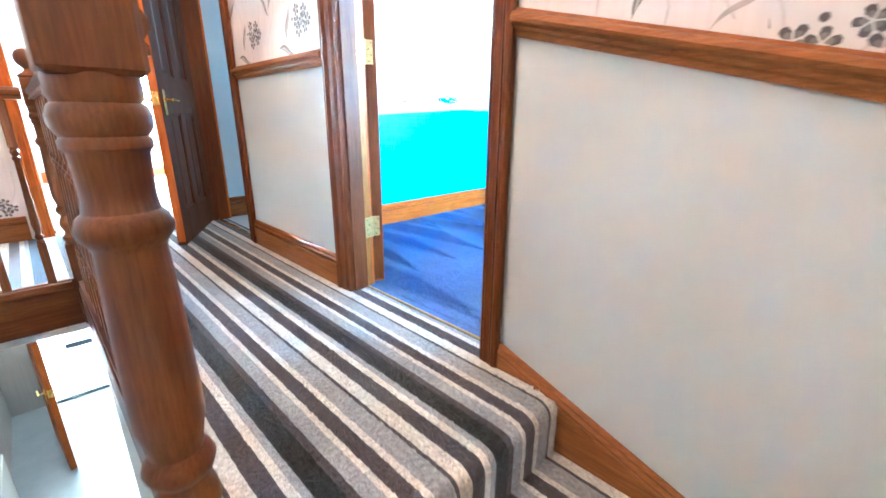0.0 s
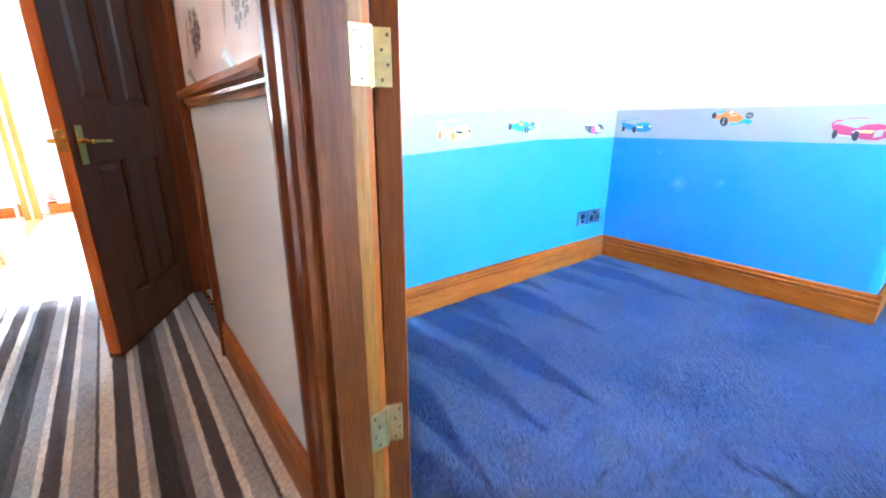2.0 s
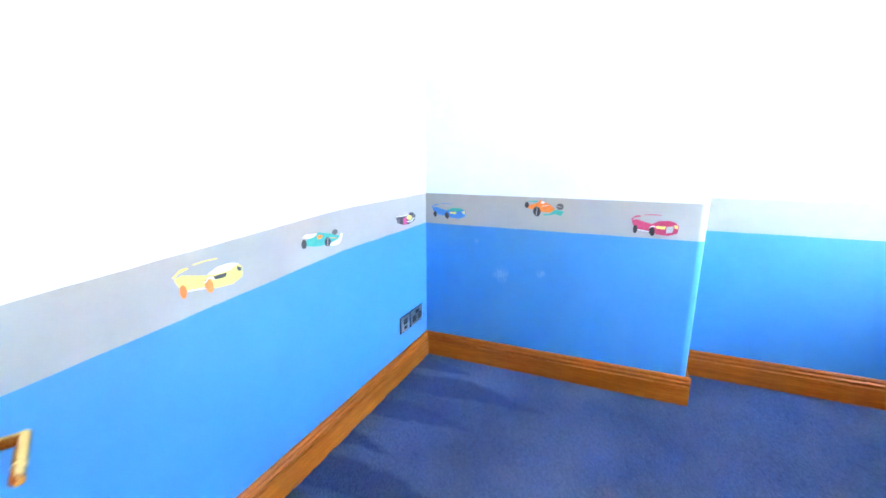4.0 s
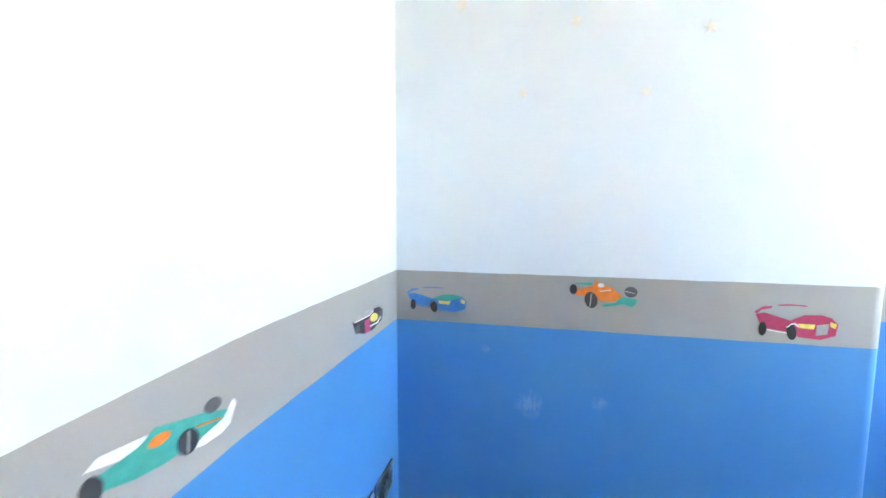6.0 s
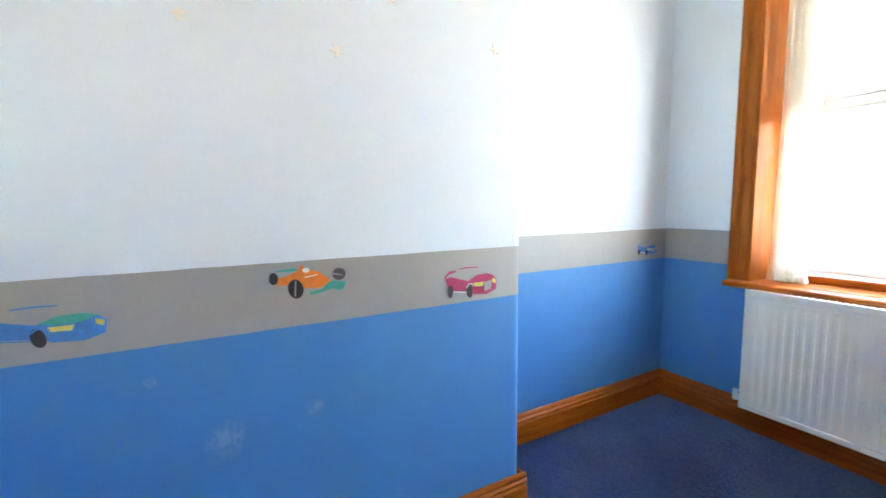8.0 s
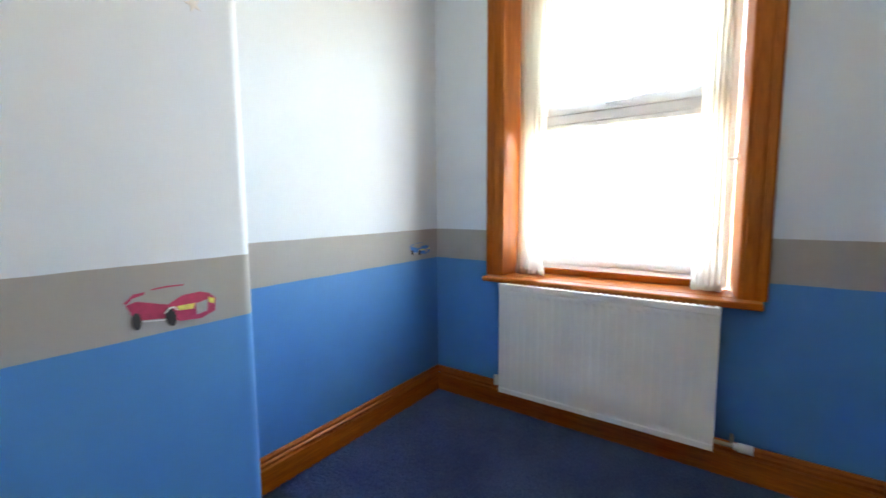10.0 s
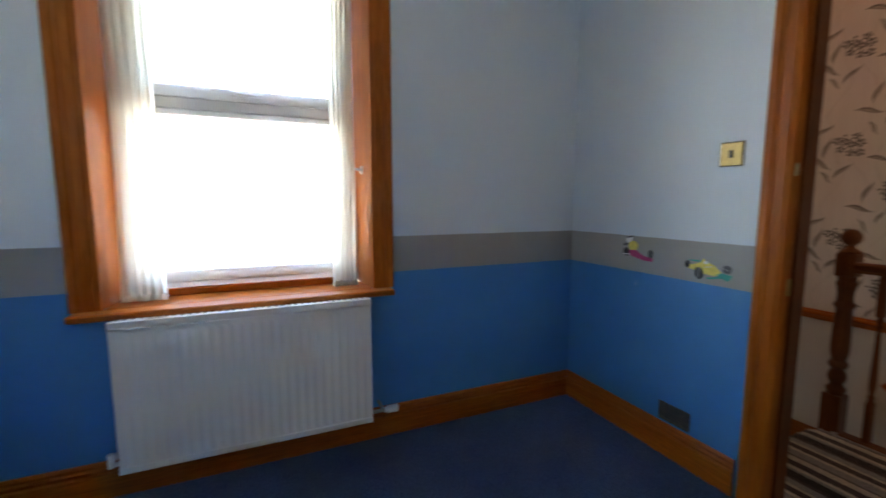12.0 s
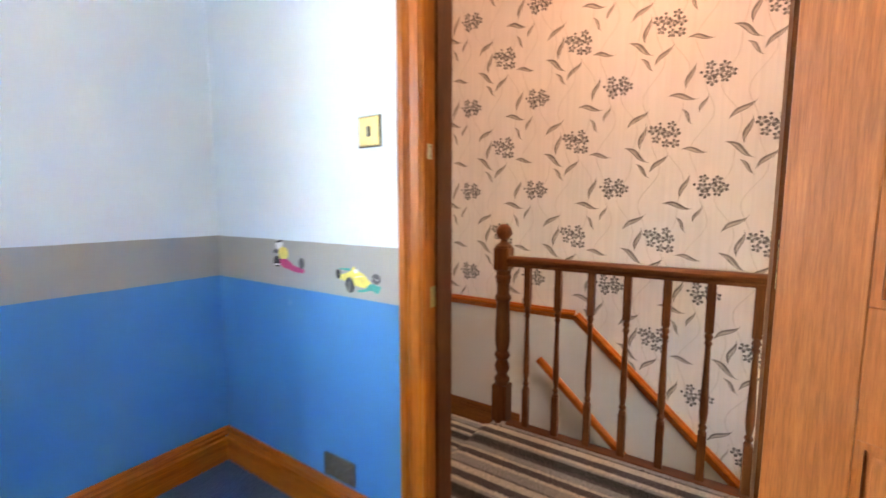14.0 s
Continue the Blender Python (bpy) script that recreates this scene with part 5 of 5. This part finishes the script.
# leaves as (along, up, angle, length) and florets as (along, up), round the spray of each of the two columns
LEAVES = ([(-0.145, 0.0, 75, 0.145), (-0.07, -0.165, 68, 0.105), (-0.150, -0.225, -58, 0.105)],
          [(-0.118, -0.012, 80, 0.15), (-0.152, -0.112, -33, 0.165), (-0.112, -0.212, -47, 0.112), (-0.024, -0.175, 50, 0.145), (-0.152, 0.103, 40, 0.155), (0.162, -0.106, -8, 0.135), (0.088, 0.208, -10, 0.155)])
FLORETS = ([(-0.046, 0.046), (0.023, 0.035), (-0.050, -0.006), (0.0, 0.002), (0.056, -0.006), (-0.035, -0.042), (0.028, -0.034)],
           [(0.040, 0.050), (-0.018, 0.022), (-0.060, 0.030), (-0.040, -0.028), (0.012, 0.0), (0.062, 0.004), (0.015, -0.056), (0.062, -0.058)])


def wallpaper(parent, place, inside, u0, u1, v0, v1, anchor_u, anchor_v, flip):
    """Flower sprays in a half-drop repeat of 0.535 x 0.64 m; place(u, v, h) gives the point on the wall."""
    sets = {"printed_flowers": [], "printed_petals": [], "printed_leaves": [], "printed_veins": [], "printed_stems": []}

    def poly(key, pts):
        if all(inside(u, v) for u, v in pts):
            sets[key].append(pts)

    i0, i1 = math.floor((u0 - anchor_u) / 0.2675) - 1, math.ceil((u1 - anchor_u) / 0.2675) + 1
    j0, j1 = math.floor((v0 - anchor_v) / 0.64) - 1, math.ceil((v1 - anchor_v) / 0.64) + 1
    for i in range(i0, i1 + 1):
        for j in range(j0, j1 + 1):
            cu = anchor_u + 0.2675 * i
            cv = anchor_v + 0.64 * j - (0.32 if i % 2 else 0)
            odd = i % 2
            for k, (lu, lv) in enumerate(FLORETS[odd]):
                fu, fv = cu + flip * lu, cv + lv
                size = 0.0265 + 0.004 * ((k * 7) % 3) / 2
                for p in range(5):
                    a = 1.7 * k + p * 2 * math.pi / 5
                    du, dv = math.cos(a), math.sin(a)
                    for key, grow in (("printed_flowers", 1.0), ("printed_petals", 0.62)):
                        poly(key, [(fu + size * (du * f - dv * g), fv + size * (dv * f + du * g)) for f, g in ((0.10, 0.0), (0.45 * grow + 0.05, 0.29 * grow), (0.82 * grow + 0.05, 0.27 * grow), (1.0 * grow, 0.0), (0.82 * grow + 0.05, -0.27 * grow), (0.45 * grow + 0.05, -0.29 * grow))])
            bu, bv = ((-0.09, 0.012), (-0.022, 0.064))[odd]
            poly("printed_flowers", oval(cu + flip * bu, cv + bv, 0.0085, 0.0085, 8))
            for lu, lv, deg, length in LEAVES[odd]:
                a = radians(deg)
                for key, slim, shift in (("printed_leaves", 1.0, 0.0), ("printed_veins", 0.42, -0.025)):
                    pts_top, pts_low = [], []
                    for k in range(11):
                        f = k / 10
                        mid = (0.060 * math.sin(f * math.pi * 1.7) + shift * math.sin(math.pi * f)) * length
                        half = 0.098 * length * slim * math.sin(math.pi * f) ** 1.15
                        s = (f - 0.5) * length * (1.0 if slim == 1.0 else 0.80)
                        for w, keep in ((mid + half, pts_top), (mid - half, pts_low)):
                            keep.append((cu + flip * (lu + s * math.cos(a) - w * math.sin(a)), cv + lv + s * math.sin(a) + w * math.cos(a)))
                    poly(key, pts_top + pts_low[-2:0:-1])
                    if slim == 1.0:  # the drawn-out tip
                        s0, w0 = 0.47 * length, 0.060 * math.sin(0.97 * math.pi * 1.7) * length
                        tip = [(s0, w0 + 0.0016), (s0 + 0.12 * length, w0 + 0.045 * length), (s0, w0 - 0.0016)]
                        poly(key, [(cu + flip * (lu + p * math.cos(a) - q * math.sin(a)), cv + lv + p * math.sin(a) + q * math.cos(a)) for p, q in tip])
            for phase, off in ((0.0, -0.07), (2.0, 0.075)):
                prev = None
                for k in range(17):
                    f = k / 16
                    su = cu + flip * (off + 0.045 * math.sin(2 * math.pi * f + phase) + 0.02 * math.sin(4 * math.pi * f))
                    sv = cv - 0.32 + 0.64 * f
                    if prev:
                        poly("printed_stems", [(prev[0] - 0.003, prev[1]), (prev[0] + 0.003, prev[1]), (su + 0.003, sv), (su - 0.003, sv)])
                    prev = (su, sv)
    for n, (key, mat, h) in enumerate((("printed_stems", PRINT_STEM, 0.0005), ("printed_leaves", PRINT_LEAF, 0.0008), ("printed_veins", PRINT_VEIN, 0.0010), ("printed_flowers", PRINT_DARK, 0.0012), ("printed_petals", PRINT_PETAL, 0.0014))):
        verts, faces = [], []
        for pts in sets[key]:
            faces.append(tuple(range(len(verts), len(verts) + len(pts))))
            verts += [place(u, v, h) for u, v in pts]
        if not faces:
            continue
        me = bpy.data.meshes.new(key)
        me.from_pydata(verts, [], faces)
        me.materials.append(mat)
        ob = new(key, me)
        ob.parent = parent
        tagged(ob, kind="stuff")


STAIR_PAPER, EAST_PAPER, NORTH_PAPER = (bpy.data.objects[n] for n in ("wall_stair_paper", "wall_landing_paper", "wall_landing_north"))
wallpaper(STAIR_PAPER, lambda u, v, h: (WELL_W + h, u, v),
          lambda u, v: WELL_S < u < LAND_N and v < TOP_L and v > max(0.02 + BEND_Z - PITCH * max(0.0, u - BEND_Y), 0.03 if u > 2.2 else -9) and (v > HALL + 0.2),
          WELL_S, LAND_N, -2.4, TOP_L, 0.939, 1.965, 1)
wallpaper(EAST_PAPER, lambda u, v, h: (E_FACE - h, u, v),
          lambda u, v: WELL_S < u < LAND_N and dado_east(u) + 0.03 < v < TOP_L and not (D0 - 0.02 < u < D1 + 0.02 and v < DTOP + 0.1) and not (B0 < u < B1 and v < DTOP + 0.1),
          WELL_S, LAND_N, 0.7, TOP_L, 1.911, 1.247, -1)
wallpaper(NORTH_PAPER, lambda u, v, h: (u, LAND_N - h, v), lambda u, v: WELL_W < u < DB0 - 0.12 and 0.17 < v < TOP_L, WELL_W, DB0, 0.1, TOP_L, -0.844, 0.23, 1)


# ---- carpet pile ----
def pile(parent, x0, x1, y0, y1, pitch, girth, high, lift, material, lean, keep, seed):
    """Leaning tufts of cut pile on a lattice; lean(x, y) gives the tip's shift along x and y."""
    rng = np.random.default_rng(seed)
    gx, gy = np.meshgrid(np.arange(x0, x1, pitch), np.arange(y0, y1, pitch))
    gx, gy = gx.ravel(), gy.ravel()
    gx = gx + rng.uniform(-0.45, 0.45, gx.size) * pitch
    gy = gy + rng.uniform(-0.45, 0.45, gy.size) * pitch
    ok = keep(gx, gy)
    gx, gy = gx[ok], gy[ok]
    n = gx.size
    lx, ly = lean(gx, gy)
    turn = rng.uniform(0, 2 * math.pi, n)
    wide = pitch * rng.uniform(*girth, n)
    co = np.zeros((n, 4, 3))
    for k in range(3):
        a = turn + k * 2 * math.pi / 3
        co[:, k, 0], co[:, k, 1], co[:, k, 2] = gx + wide * np.cos(a), gy + wide * np.sin(a), lift - high
    co[:, 3, 0] = gx + lx + rng.normal(0, 0.22, n) * pitch
    co[:, 3, 1] = gy + ly + rng.normal(0, 0.22, n) * pitch
    co[:, 3, 2] = lift - high * rng.uniform(0.0, 0.3, n)
    first = np.arange(n)[:, None] * 4
    tri = np.concatenate([first + np.array(q) for q in ((0, 1, 3), (1, 2, 3), (2, 0, 3))], axis=1).ravel()
    me = bpy.data.meshes.new("carpet_pile")
    me.vertices.add(n * 4)
    me.vertices.foreach_set("co", co.ravel())
    me.loops.add(n * 9)
    me.loops.foreach_set("vertex_index", tri.astype(np.int32))
    me.polygons.add(n * 3)
    me.polygons.foreach_set("loop_start", (np.arange(n * 3) * 3).astype(np.int32))
    me.update(calc_edges=True)
    me.materials.append(material)
    ob = new("carpet_pile", me)
    ob.parent = bpy.data.objects[parent]
    tagged(ob, kind="stuff")


def ripple(x, y, s):
    return np.sin(x * 2.1 + s) * np.cos(y * 1.7 - s) + 0.6 * np.sin(x * 4.3 - y * 3.1 + 2 * s) + 0.4 * np.cos(x * 7.9 + y * 6.3 + s)


def brushed(x, y):
    """The pile lies to the north, and back to the south within the cleaner's wedge-shaped strokes."""
    across = (x - SLANT * (y - 1.2) + 0.03 * ripple(x, y, 0.7)) / STROKE
    start = APEX - 0.9 * np.maximum(1.5 - x, 0) + 0.75 * np.mod(np.floor(across) * 0.618, 1.0)
    width = np.minimum((y - start) / TAPER, 0.55 + 0.37 * np.mod(np.floor(across) * 0.377, 1.0))
    wedge = np.clip((width - np.mod(across, 1.0)) * 9.0, 0, 1)
    lay = np.clip(ripple(x, y, 4.2) * 0.35, -0.5, 0.5)
    s = 0.021 * (0.85 - 1.2 * wedge + 0.35 * lay)
    return 0.3 * s, s


def trodden(x, y):
    s = 0.007 * np.clip(ripple(x * 2.2, y * 1.6, 1.3), -1, 1)
    return 0.5 * s, s + 0.0015


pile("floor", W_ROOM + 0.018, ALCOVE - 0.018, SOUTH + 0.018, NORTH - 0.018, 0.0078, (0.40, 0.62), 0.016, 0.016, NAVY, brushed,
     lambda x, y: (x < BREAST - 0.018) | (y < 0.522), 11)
pile("landing_floor", RAIL_X + 0.046, E_FACE + 0.078, -0.02, LAND_N - 0.02, 0.0090, (0.7, 0.95), 0.013, 0.008, STRIPED, trodden,
     lambda x, y: (x < E_FACE - 0.022) | ((y > D0 + 0.016) & (y < D1 - 0.016)), 12)

# ---- outside the windows ----
GRASS = plain("street_ground", (0.16, 0.16, 0.155), 0.9, 0.0, 0.2, 0.4, 0.1)
BRICK = plain("pale_brick", (0.42, 0.27, 0.21), 0.85, 0.0, 0.2, 3.0, 0.2)
RENDER = plain("white_render", (0.72, 0.71, 0.68), 0.8, 0.0, 0.08, 1.0, 0.1)
SLATE = plain("roof_slate", (0.14, 0.14, 0.15), 0.7, 0.0, 0.2, 4.0, 0.2)
DARK_PANE = plain("dark_far_glass", (0.06, 0.07, 0.08), 0.1, 0.0, 0.2, 2.0, 0.0)
structure("ground", boxes((-400, 400, -400, 400, HALL - 0.6, HALL - 0.25)), GRASS, "grey street and gardens outside", "ground")


def house(x, y, wide, wall_mat, label):
    t = thing("house", x, y, HALL - 0.25, label, "house", "houses over the street")
    part("wall", box(bmesh.new(), -wide / 2, wide / 2, -7.0, 0.0, 0.0, 5.4), wall_mat, t)
    part("roof", prism(bmesh.new(), [(0.35, 5.3), (-3.5, 8.2), (-7.35, 5.3), (-7.35, 5.15), (-3.5, 8.0), (0.35, 5.15)], 0, -wide / 2 - 0.2, wide / 2 + 0.2), SLATE, t)
    part("chimney", box(bmesh.new(), wide / 2 - 1.2, wide / 2 - 0.5, -3.9, -3.1, 7.0, 9.0), BRICK, t)
    for z, h in ((0.9, 1.3), (3.5, 1.25)):
        for cx in (-wide / 4, wide / 4):
            w = part("window", box(bmesh.new(), cx - 0.75, cx + 0.75, -0.02, 0.06, z, z + h), UPVC, t, "white window frame")
            for s in (-0.36, 0.36):
                part("pane", box(bmesh.new(), cx + s - 0.28, cx + s + 0.28, 0.05, 0.075, z + 0.12, z + h - 0.12), DARK_PANE, w)
    part("door", box(bmesh.new(), -0.45, 0.45, -0.02, 0.05, 0.0, 2.05), DARK_PANE, t)
    return t


house(4.6, -21.0, 6.4, BRICK, "pale brick house with white windows across the street")
house(-1.70, -21.05, 6.2, RENDER, "white rendered house with dark windows across the street")
house(10.9, -21.05, 6.2, RENDER, "white rendered house beside a brick one across the street")
